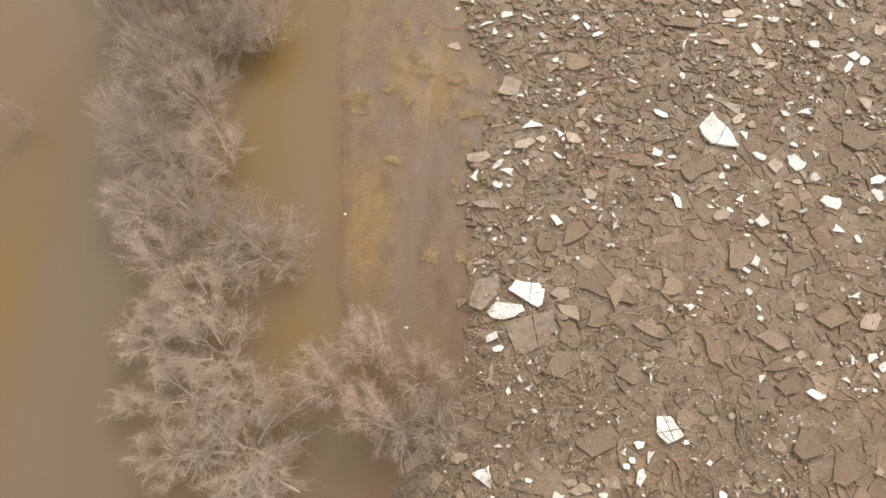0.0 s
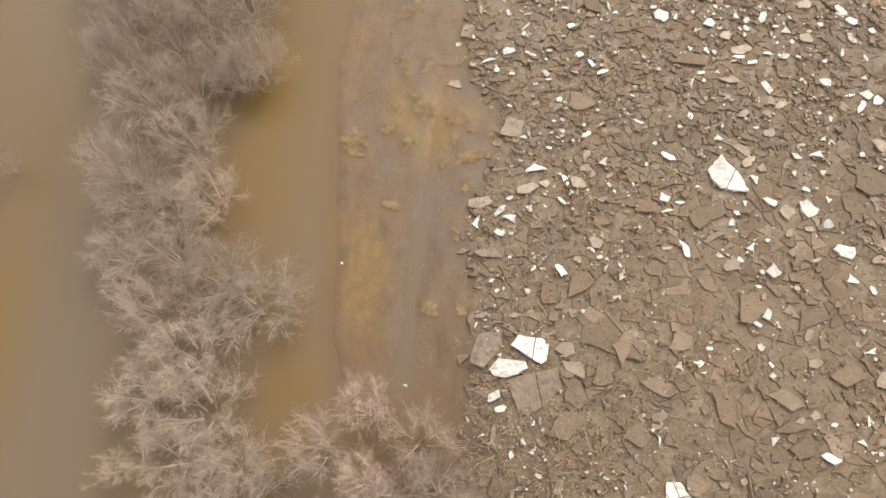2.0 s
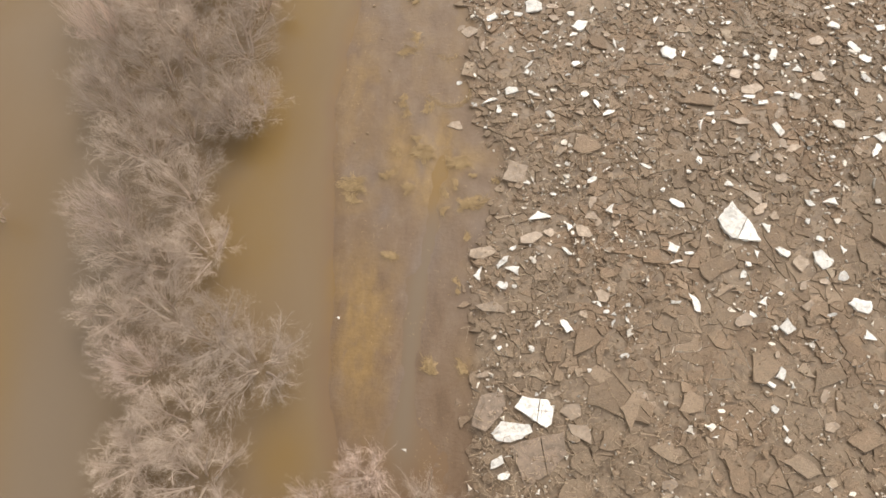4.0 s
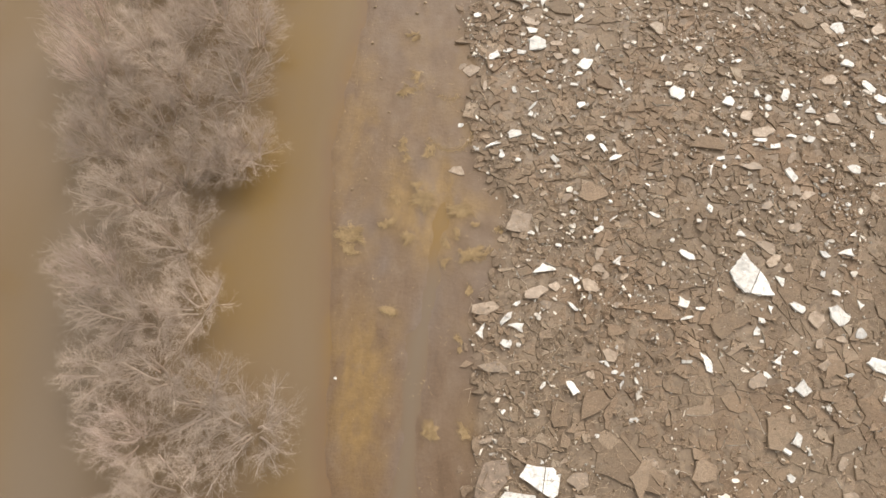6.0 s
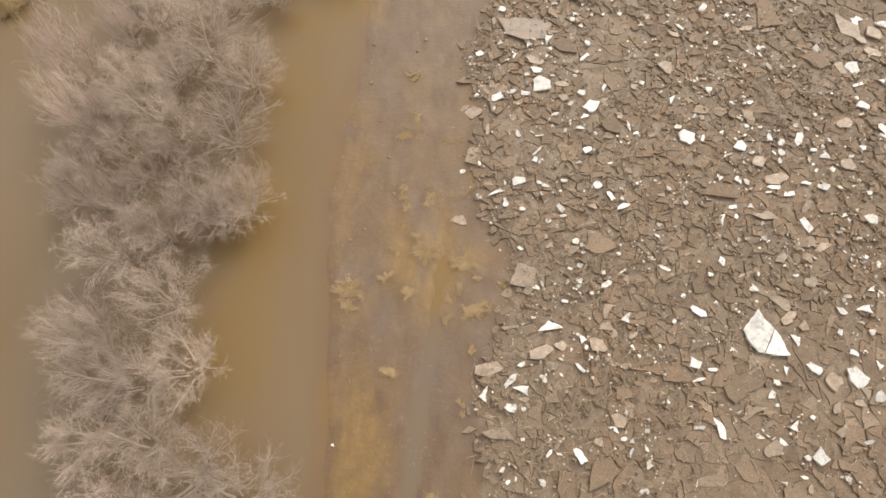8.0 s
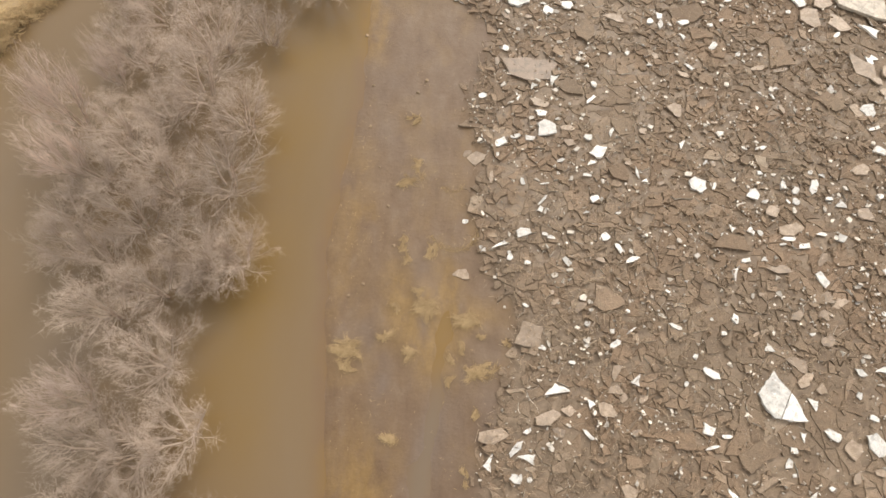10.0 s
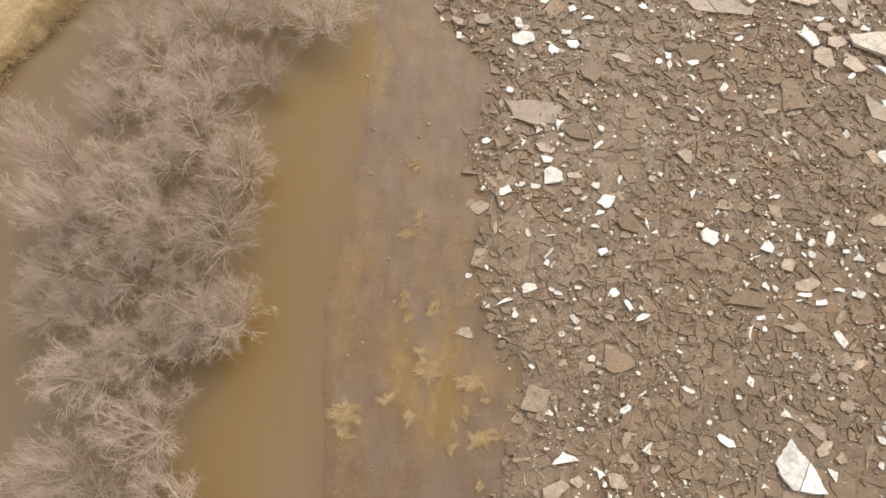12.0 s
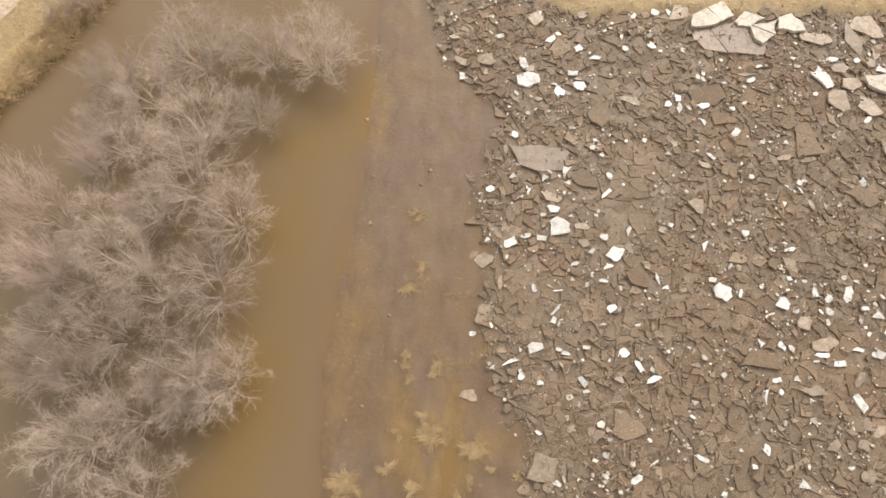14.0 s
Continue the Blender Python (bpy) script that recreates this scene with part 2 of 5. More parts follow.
TWIG_PALE = plain("pale_willow_twigs", [(0.3, (0.5, 0.395, 0.33)), (0.7, (0.62, 0.497, 0.418))], 0.35, 0.85)
MUD_CRUMBS = plain("crumbled_dry_mud", [(0.3, (0.22, 0.157, 0.101)), (0.7, (0.38, 0.283, 0.198))], 1.5, 0.9, 0.3, True)
STRAW = plain("dead_straw", [(0.3, (0.275, 0.188, 0.095)), (0.7, (0.44, 0.315, 0.172))], 2.0, 0.85, 0.3, True)
REED = plain("dry_reed", [(0.3, (0.4, 0.28, 0.145)), (0.7, (0.57, 0.415, 0.225))], 1.0, 0.85, 0.3, True)
WOOD = plain("weathered_driftwood", [(0.3, (0.2, 0.145, 0.1)), (0.7, (0.36, 0.28, 0.2))], 2.5, 0.85)
STEM = plain("broken_dry_stems", [(0.3, (0.3, 0.225, 0.15)), (0.7, (0.5, 0.395, 0.28))], 1.5, 0.85, 0.3, True)
ROOT = plain("brown_roots", [(0.3, (0.12, 0.08, 0.05)), (0.7, (0.3, 0.21, 0.135))], 2.0, 0.9, 0.3, True)
TRACK = plain("dusty_gravel_track", [(0.3, (0.42, 0.33, 0.24)), (0.7, (0.55, 0.45, 0.34))], 1.5, 0.9)


# ---- mesh helpers ----
def mesh_of(name, verts, faces, material):
    me = bpy.data.meshes.new(name)
    me.from_pydata([tuple(v) for v in verts], [], faces)
    me.materials.append(material)
    me.update()
    return me


def child(name, me, parent, label=""):
    ob = new(name, me)
    ob.parent = parent
    return tagged(ob, label=label)


def polygon(r, corners=None, jag=False):
    """an angular broken-ice outline inside a unit square"""
    k = corners or int(r.choice([3, 4, 4, 4, 5, 5, 5, 6, 7]))
    a = np.sort((np.arange(k) + r.uniform(-0.4, 0.4, k)) * 2 * np.pi / k + r.uniform(0, 6.28))
    rad = 0.5 * r.uniform(0.74, 1.1, k) * {3: 1.35, 4: 1.2}.get(k, 1.06)
    p = np.stack([np.cos(a) * rad, np.sin(a) * rad], 1)
    for _ in range(int(jag)):
        q = np.roll(p, -1, 0)
        f = r.uniform(0.3, 0.7, (len(p), 1))
        side = (q - p) @ np.array([[0, -1], [1, 0]])
        p = np.stack([p, p + (q - p) * f + side * np.clip(r.normal(0.0, 0.06, (len(p), 1)), -0.11, 0.08)], 1).reshape(-1, 2)
    return p


def prism(poly, r, bevel=0.035, thick=1.0):
    """a slab of unit thickness on the outline: worn rim, ragged underside"""
    k = len(poly)
    mid = poly.mean(0)
    top = mid + (poly - mid) * (1 - bevel * r.uniform(0.4, 1.8, (k, 1)))
    low = mid + (poly - mid) * r.uniform(0.9, 1.04, (k, 1))
    v = np.vstack([np.c_[top, thick * r.uniform(0.93, 1.03, k)], np.c_[poly, thick * r.uniform(0.7, 0.88, k)], np.c_[low, np.zeros(k)]])
    f = [tuple(range(k))]
    for i in range(k):
        j = (i + 1) % k
        f += [(k + i, k + j, j, i), (2 * k + i, 2 * k + j, k + j, k + i)]
    return v, f


def rim_faces(k, r, share):
    """material slots: the rim of some pieces shows bare ice"""
    bare = r.uniform() < share
    first, run = int(r.integers(k)), int(r.integers(1, 1 + k // 2))
    return [0] + [int(bare and (i - first) % k < run) for i in range(k) for _ in range(2)]


def tilted(x, y, z, length, width, thick, turn, tilt, way):
    lean = Matrix.Rotation(radians(tilt), 4, Vector((math.cos(way), math.sin(way), 0)))
    return Matrix.Translation((x, y, z)) @ lean @ Matrix.Rotation(radians(turn), 4, "Z") @ Matrix.Diagonal((length, width, thick, 1))


def templates(name, material, count, seed, corners=(4, 4, 5, 5, 6)):
    r = np.random.default_rng(seed)
    return [mesh_of(name, *prism(polygon(r, int(r.choice(corners)), 2), r, 0.025), material) for _ in range(count)]


SLABS = templates("mud_coated_slab", MUDDY, 18, 1)
WHITES = templates("white_ice_floe", WHITE, 16, 2, (3, 4, 5, 5, 6))
PALES = templates("dirty_ice_floe", PALE, 10, 3)


# ---- ground, water, far field ----
def spread(lo, hi, fine, far):
    core = np.arange(lo, hi + fine / 2, fine)
    out = [fine]
    while sum(out) < far:
        out.append(out[-1] * 1.35)
    steps = np.cumsum(out)
    return np.r_[lo - steps[::-1], core, hi + steps]


def sheet(name, xs, ys, height, material):
    gx, gy = np.meshgrid(xs, ys)
    gz = height(gx, gy)
    nx, ny = len(xs), len(ys)
    i = (np.arange(ny - 1)[:, None] * nx + np.arange(nx - 1)).ravel()
    me = bpy.data.meshes.new(name)
    me.from_pydata(np.c_[gx.ravel(), gy.ravel(), gz.ravel()].tolist(), [], np.stack([i, i + 1, i + nx + 1, i + nx], 1).tolist())
    me.materials.append(material)
    me.shade_smooth()
    return new(name, me), gx.ravel(), gy.ravel()


def ochre_at(x, y):
    """yellow silt: patches on the bar, pools and shallows"""
    total = 1.25 * blob(x, y, -8.0, 27, 2.9, 7)
    total = total + 1.0 * blob(x, y, -0.1, 45.5, 1.5, 5.5)
    total = total + 0.95 * blob(x, y, -2.6, 44.5, 3.2, 4.8)
    total = total + 0.6 * blob(x, y, -1.4, 39.5, 1.6, 2.6)
    total = total + 0.5 * blob(x, y, -5, 47, 1.2, 5)
    total = total + 1.5 * blob(x, y, -8.8, 82, 1.7, 5)
    total = total + 0.5 * blob(x, y, -9.2, 57, 2.4, 8)
    total = total + 0.3 * blob(x, y, -9.5, 45, 2, 5)
    total = total + 0.55 * blob(x, y, 2.8, 44.6, 2.0, 1.6)
    total = total + 0.5 * blob(x, y, 3.2, 39.4, 1.8, 1.2)
    total = total + 0.4 * blob(x, y, 1.5, 58, 2.5, 5)
    total = total + 0.35 * blob(x, y, 2.2, 23, 1.2, 3)
    total = total + 0.3 * blob(x, y, -3, 86, 3, 5)
    total = total + 0.6 * blob(x, y, -5, 95, 2, 3)
    total = total + 0.3 * step(0.5, 0.62, fbm(x * 0.36, y * 0.22, 42))
    return np.clip(total, 0, 1) * step(0.12, 0.5, fbm(x * 0.8, y * 0.35, 40)) * (1 - 0.8 * channel(x, y) * step(42, 34, y))


def silt_at(x, y):
    """fine grey silt: the channel and smooth wet patches"""
    total = 0.75 * channel(x, y) * step(42, 34, y)
    total = total + 0.8 * blob(x, y, -6.2, 38, 1.1, 3.5)
    total = total + 0.55 * blob(x, y, -8.2, 44, 1.4, 3)
    total = total + 0.9 * blob(x, y, -2.4, 48, 0.9, 3.0)
    total = total + 0.55 * blob(x, y, 3.0, 34, 3, 8)
    total = total + 0.3 * blob(x, y, -5.5, 68, 4, 8)
    total = total + 0.1 * step(64, 74, y)
    return np.clip(total, 0, 1) * step(0.15, 0.55, fbm(x * 0.5, y * 0.3, 41))


ground, vx, vy = sheet("ground", spread(-62, 60, 0.4, 2500), spread(-14, 106, 0.4, 2500), ground_z, GROUND)
tagged(ground, "wet brown river mud with ochre silt patches and straw banks", "ground", kind="structure")
FIELDS = {
    "ochre": ochre_at(vx, vy),
    "silt": silt_at(vx, vy),
    "heap": step(-0.5, 1.0, ice_edge(vx, vy)),
    "straw": np.clip(step(-0.2, 1.0, bank_edge(vx, vy)) + step(-1.2, 0.6, vy - FIELD_Y - 3.0 * (fbm(vx * 0.22, vy * 0.3, 5) - 0.47) - np.clip(14 - vx, 0, 60)), 0, 1),
}
for key, values in FIELDS.items():
    ground.data.attributes.new(key, "FLOAT", "POINT").data.foreach_set("value", values.astype(np.float32))
water, wx0, wy0 = sheet("water", np.r_[-900.0, -400, -200, -120, np.arange(-80, -20, 1.0), np.arange(-20, 9.1, 0.5)], np.r_[-900.0, -400, -200, -100, -50, np.arange(-20, 101, 0.5), np.arange(102, 121, 2.0), 200, 400, 900], lambda x, y: x * 0, WATER)
water.data.attributes.new("depth", "FLOAT", "POINT").data.foreach_set("value", np.clip(-ground_z(wx0, wy0), 0, 1).astype(np.float32))
# ochre shallows, with the willows' reflection painted into the water colour beside them
ochre_reflections = blob(wx0, wy0, -14, 15, 3, 5) + blob(wx0, wy0, -20, 37, 4, 9) + blob(wx0, wy0, -17, 67, 3.5, 7) + blob(wx0, wy0, -15, 77, 5, 4) + blob(wx0, wy0, -43, 18, 3.5, 12) + blob(wx0, wy0, -19, 50, 4, 7) + 1.2 * blob(wx0, wy0, -9.8, 83, 1.8, 5) + 0.6 * blob(wx0, wy0, -5, 95, 2, 3)
water.data.attributes.new("ochre", "FLOAT", "POINT").data.foreach_set("value", np.clip(ochre_reflections * (0.5 + fbm(wx0 * 0.25, wy0 * 0.15, 44)), 0, 1).astype(np.float32))
# grey channel silt, plus the willows' shade put into the colour on their west
runnel_and_shade = channel(wx0, wy0) * step(42, 34, wy0) + 0.9 * blob(wx0, 0, -35 - 0.1 * (wy0 - 20), 0, 6, 1) * step(-15, 0, wy0) * step(66, 40, wy0) + 0.5 * blob(wx0, wy0, -44, 70, 5, 12)
water.data.attributes.new("silt", "FLOAT", "POINT").data.foreach_set("value", np.clip(0.85 * runnel_and_shade, 0, 1).astype(np.float32))
water.data.attributes.new("ochre_bed", "FLOAT", "POINT").data.foreach_set("value", ochre_at(wx0, wy0).astype(np.float32))
water.visible_shadow = False
tagged(water, "still brown silty flood water", "water", kind="structure")


# ---- ice field ----
WHITE_A = [
    (37.6, 32.9, 2.0, 1.8, -45), (39.3, 31.1, 1.3, 1.1, 0), (33.9, 33.7, 1.5, 1.0, -25),
    (32.6, 26.1, 1.7, 1.3, -49), (40.2, 25.0, 1.1, 1.1, 0), (40.1, 28.1, 2.1, 1.5, -12), (45.2, 29.0, 1.4, 1.7, 0), (45.7, 30.7, 1.8, 1.2, 11),
    (23.0, 34.3, 1.5, 0.9, -18), (24.2, 39.1, 1.8, 0.9, -31), (24.2, 28.5, 2.1, 0.9, -65), (31.0, 28.5, 1.3, 0.9, 0), (40.2, 39.4, 1.4, 1.0, -13),
    (43.6, 48.9, 1.5, 1.3, -49), (36.6, 48.3, 1.6, 1.4, 0),
]
WHITE_B = [
    (15.9, 52.9, 1.2, 1.1, 0), (7.7, 53.5, 1.8, 1.2, 13), (10.0, 37.7, 2.3, 1.0, 12), (3.5, 31.4, 1.2, 1.4, 0), (6.9, 31.9, 1.6, 1.0, -23),
    (5.8, 32.6, 1.7, 0.7, 43), (11.7, 26.0, 1.6, 1.0, -66), (30.9, 21.5, 1.7, 0.7, 61), (29.9, 20.5, 0.9, 0.6, -35), (29.7, 18.4, 0.7, 0.7, -35),
    (3.6, 1.5, 1.9, 1.6, -29), (17.2, 4.2, 1.0, 0.7, 0), (18.0, 3.3, 1.2, 0.6, 62), (17.0, 1.5, 1.5, 0.9, 62), (15.9, 3.6, 0.8, 0.6, 0),
    (33.7, 8.5, 2.0, 0.9, 5), (36.9, 9.8, 0.8, 0.5, -22), (38.1, 11.7, 1.2, 0.7, 50),
]
WHITE_C = [
    (39.7, 11.8, 1.3, 0.8, 49), (40.6, 11.0, 1.4, 0.7, 49), (23.8, 0.1, 0.8, 0.7, 0), (4.6, 13.8, 1.7, 0.9, 69), (5.2, 12.8, 1.2, 0.7, 20),
    (7.9, 9.1, 1.1, 0.5, 0), (47.6, 47.3, 1.6, 1.2, 31), (46.6, 45.5, 1.9, 0.7, 54), (48.8, 46.4, 1.2, 1.3, 0), (30.3, 16.7, 0.6, 0.5, 0),
    (5.7, 30.2, 1.1, 0.9, 0), (8.1, 11.5, 0.7, 0.4, 20), (5.9, 8.8, 0.8, 0.5, 68), (17.3, 38.5, 1.4, 1.0, 0), (15.6, 41.9, 1.4, 0.6, 34),
    (37.9, 39.2, 1.3, 0.6, -40), (32.9, 36.3, 1.2, 0.7, -63), (31.9, 20.4, 0.7, 0.4, 29),
]
WHITE_D = [
    (11.0, 66.0, 2.4, 2.6, 0), (5.9, 64.3, 1.5, 1.3, 21), (7.5, 65.0, 1.2, 0.6, 11), (8.9, 64.8, 1.5, 0.6, -6), (16.2, 62.9, 2.1, 1.5, 0),
    (26.2, 58.9, 2.1, 1.8, -23), (31.9, 57.7, 1.4, 1.6, -35), (38.4, 58.6, 2.1, 0.9, 66), (8.8, 84.6, 3.1, 2.4, 34), (8.3, 87.0, 1.9, 1.3, -25),
    (14.7, 83.7, 1.5, 1.4, 0), (12.3, 82.8, 1.4, 1.4, -37), (13.9, 85.6, 1.8, 0.7, 0), (42.4, 84.8, 3.0, 2.2, -34), (12.1, 72.6, 1.4, 1.0, 60),
    (8.0, 70.4, 1.8, 0.5, 78),
]
WHITE_E = [
    (4.0, 70.4, 1.1, 0.8, 33), (34.4, 52.7, 1.5, 0.5, 0), (35.8, 51.8, 1.3, 0.8, 50), (28.9, 53.9, 1.0, 0.6, 69), (36.1, 56.9, 0.9, 0.8, 0),
    (35.2, 58.8, 1.4, 0.7, 67), (36.4, 58.2, 1.1, 0.7, 51), (39.7, 57.2, 0.9, 0.6, 0), (31.2, 77.4, 1.2, 0.8, 56), (28.2, 80.9, 1.8, 0.8, 12),
    (25.5, 80.6, 1.7, 0.6, 73), (25.4, 63.9, 1.4, 0.5, 63), (5.3, 52.2, 1.8, 0.5, 20), (17.2, 51.6, 1.3, 0.7, -66), (15.3, 57.3, 1.3, 0.9, 29),
    (8.7, 41.6, 0.8, 0.6, 0),
]
WHITE_F = [
    (1.8, 55.0, 0.8, 0.5, 20), (1.4, 85.7, 1.6, 1.1, 0), 
    (15.3, 64.8, 0.9, 0.8, 0), (17.9, 65.4, 1.3, 0.5, 74), (29.7, 50.4, 1.1, 0.6, 9), (24.4, 81.2, 0.9, 0.9, 0),
    (16.7, 71.9, 0.7, 1.1, 0), (16.2, 69.9, 1.6, 0.5, 41), (24.8, 94.8, 1.2, 1.1, 0), (22.0, 94.5, 1.2, 1.1, 0), (15.5, 61.6, 1.1, 0.6, 20),
]
WHITE_G = [
    (48.1, 59.8, 2.2, 1.1, -58), (48.9, 58.0, 1.6, 1.2, -40), (46.4, 63.0, 1.5, 1.3, 0), (52.0, 62.8, 1.6, 0.8, 10), (46.7, 68.2, 1.6, 1.9, 20),
    (48.9, 75.2, 1.1, 1.0, 0), (52.2, 74.6, 2.4, 1.3, -15), (50.4, 79.7, 2.6, 1.4, -50), (49.5, 75.5, 1.0, 0.9, 0), (46.9, 65.9, 1.4, 0.5, 15),
    (48.1, 49.6, 0.8, 0.7, 0), (44.2, 52.0, 0.7, 0.5, 40), (49.8, 66.3, 1.2, 0.6, -20), (45.0, 57.5, 0.8, 0.6, 0), (51.0, 56.5, 1.3, 1.0, 25),
]
PALE_C = [
    (47.8, 73.9, 3.8, 2.2, -58), (49.9, 70.4, 2.0, 1.5, -50), (50.9, 73.2, 2.3, 1.8, -60), (49.0, 72.3, 1.3, 1.1, -50), (43.8, 60.6, 1.9, 1.5, 10),
    (46.7, 80.8, 3.4, 2.1, -55), (42.8, 55.3, 1.8, 1.5, 0), (45.6, 68.3, 1.8, 1.7, 0), (51.5, 68.0, 2.0, 1.6, 30), (53.5, 79.5, 3.0, 1.8, -40),
]
PALE_A = [
    (35.0, 53.8, 2.8, 1.5, 6), (9.9, 6.3, 1.4, 0.8, 56), (7.8, 42.7, 2.6, 2.7, 34), (47.3, 40.6, 1.7, 1.6, -41), (11.4, 18.2, 2.1, 1.5, 20), (12.2, 16.4, 2.2, 1.6, -32),
    (4.6, 28.0, 2.6, 1.3, -6), (4.0, 33.8, 2.8, 1.5, 0), (40.8, 15.5, 2.6, 1.6, 27), (15.3, 29.1, 1.6, 1.3, -11), (14.3, 35.9, 2.0, 1.4, -36),
    (28.5, 26.6, 2.0, 1.4, 21), (19.4, 12.1, 1.4, 1.1, 0), (1.5, 3.2, 1.7, 1.0, 9), (35.5, 32.6, 1.7, 1.8, 0), (8.9, 35.3, 2.5, 1.4, 12),
]
PALE_B = [
    (25.4, 68.4, 1.8, 1.7, -24), (33.5, 55.9, 1.8, 1.4, 27), (45.8, 84.0, 2.3, 2.2, -13),
    (43.5, 81.5, 2.8, 3.0, -13), (47.5, 90.2, 4.5, 1.8, -80), (3.3, 62.7, 2.1, 1.8, 0), (36.7, 46.4, 1.6, 1.3, 18), (33.3, 44.6, 1.6, 0.8, 41),
    (4.1, 87.4, 2.4, 1.8, 0), (49.8, 92.4, 4.0, 3.7, 0), (10.4, 93.8, 2.0, 2.1, 0),
]
MUDDY_A = [
    (17.2, 18.4, 3.6, 2.2, 65),
    (20.7, 33.2, 2.6, 2.0, -6), (10.3, 23.7, 3.0, 2.1, 77), (12.2, 13.8, 2.1, 2.1, 0), (14.6, 15.7, 2.1, 2.0, 0),
    (11.0, 11.3, 3.8, 2.7, 10), (4.9, 6.1, 2.4, 2.0, 0), (13.7, 4.5, 3.1, 2.7, 0), (13.4, 24.5, 3.3, 2.2, 58),
]
MUDDY_B = [
    (31.6, 9.4, 2.9, 2.1, 10), (21.7, 6.5, 2.2, 1.8, 0), (31.9, 4.3, 3.2, 2.9, 0), (28.6, 52.0, 3.5, 2.6, 0), (45.1, 36.1, 3.9, 3.9, 0),
    (29.5, 22.2, 4.4, 2.8, 29), (37.4, 15.8, 2.7, 2.3, 0), (22.3, 18.9, 2.4, 2.0, 0), (25.3, 12.6, 2.9, 2.3, -45), (34.8, 2.2, 3.7, 2.6, 17),
    (17.4, 10.5, 2.3, 2.1, 0), (19.5, 14.7, 2.7, 2.0, 0), (27.2, 31.9, 3.2, 2.4, 21), (31.0, 13.6, 3.0, 2.2, 0), (35.4, 21.0, 3.4, 2.2, 28),
]
MUDDY_C = [
    (14.0, 71.5, 3.2, 1.8, -24), (38.6, 75.9, 4.0, 4.6, 0), (28.7, 82.4, 4.7, 3.6, -13), (16.5, 79.8, 4.0, 2.3, 76),
    (30.2, 79.3, 3.0, 2.5, 0), (23.5, 48.7, 2.3, 0.8, -90), (15.4, 46.2, 3.2, 2.3, 0), (42.9, 69.5, 3.2, 2.9, 0), (18.2, 60.4, 2.5, 2.0, -34),
   
]
CHIPS_A = [
    (-3.5, 15.0, 0.5, 0.3, -20), (-10.2, 27.1, 0.3, 0.3, 0), (3.6, 51.7, 0.5, 0.5, 0), (6.2, 50.8, 0.7, 0.8, 0), (7.9, 50.2, 0.8, 0.5, 0),
    (10.5, 52.9, 1.2, 0.5, -7), (11.8, 50.3, 1.1, 0.9, 0), (18.4, 50.5, 1.7, 0.6, 18), (7.4, 45.8, 0.8, 0.4, 0), (13.2, 43.9, 0.6, 0.6, 0),
    (15.5, 43.2, 0.5, 0.6, 0), (12.9, 41.8, 0.6, 0.4, 23), (11.4, 40.2, 0.8, 0.4, 0), (21.3, 47.1, 0.6, 0.4, 12), (17.2, 45.1, 0.5, 0.5, 0),
    (21.5, 43.6, 1.3, 0.5, -25), (22.9, 40.7, 0.6, 0.5, 0), (26.0, 42.9, 0.6, 0.6, 0),
]
CHIPS_B = [
    (12.8, 36.5, 0.9, 0.8, -68), (6.9, 34.1, 0.9, 0.4, 28), (12.3, 33.8, 1.2, 0.4, -47), (21.7, 38.2, 0.6, 0.4, 67), (24.6, 33.6, 1.0, 0.4, 0),
    (23.2, 32.7, 1.5, 0.3, 11), (30.7, 53.6, 0.8, 0.9, 0), (31.7, 53.3, 0.8, 0.5, -75), (28.0, 53.2, 0.8, 0.4, 0), (37.8, 53.2, 1.1, 0.5, 0),
    (39.7, 52.9, 1.4, 0.9, -28), (46.7, 53.4, 1.3, 0.5, 62), (48.3, 55.2, 1.4, 0.8, -44), (28.3, 49.0, 1.6, 0.5, 73), (29.8, 49.3, 0.5, 0.6, 0),
    (31.5, 50.5, 0.6, 0.7, 0), (49.0, 52.4, 0.6, 0.8, 0), (46.0, 47.1, 0.8, 0.7, -56),
]
CHIPS_C = [
    (27.3, 44.3, 0.9, 1.0, 0), (30.0, 41.4, 0.9, 0.9, 0), (39.5, 45.9, 0.5, 0.4, 0), (41.8, 44.8, 0.5, 0.5, -41), (41.5, 41.4, 1.2, 0.5, 12),
    (45.1, 39.4, 0.6, 0.8, 0), (47.4, 38.7, 0.7, 0.4, -13), (37.2, 37.1, 0.6, 0.7, 0), (38.0, 35.1, 1.0, 0.7, -25), (39.1, 35.2, 0.5, 0.4, 0),
    (40.1, 34.0, 1.2, 0.6, 61), (31.3, 33.6, 0.9, 0.6, 63), (30.2, 32.4, 0.8, 0.6, -62), (6.9, 30.1, 0.5, 0.5, 0), (6.7, 27.5, 0.4, 0.4, 0),
    (8.9, 26.3, 0.9, 0.4, 46), (5.2, 24.0, 0.6, 0.4, 42), (8.2, 23.9, 0.8, 0.6, -54),
]
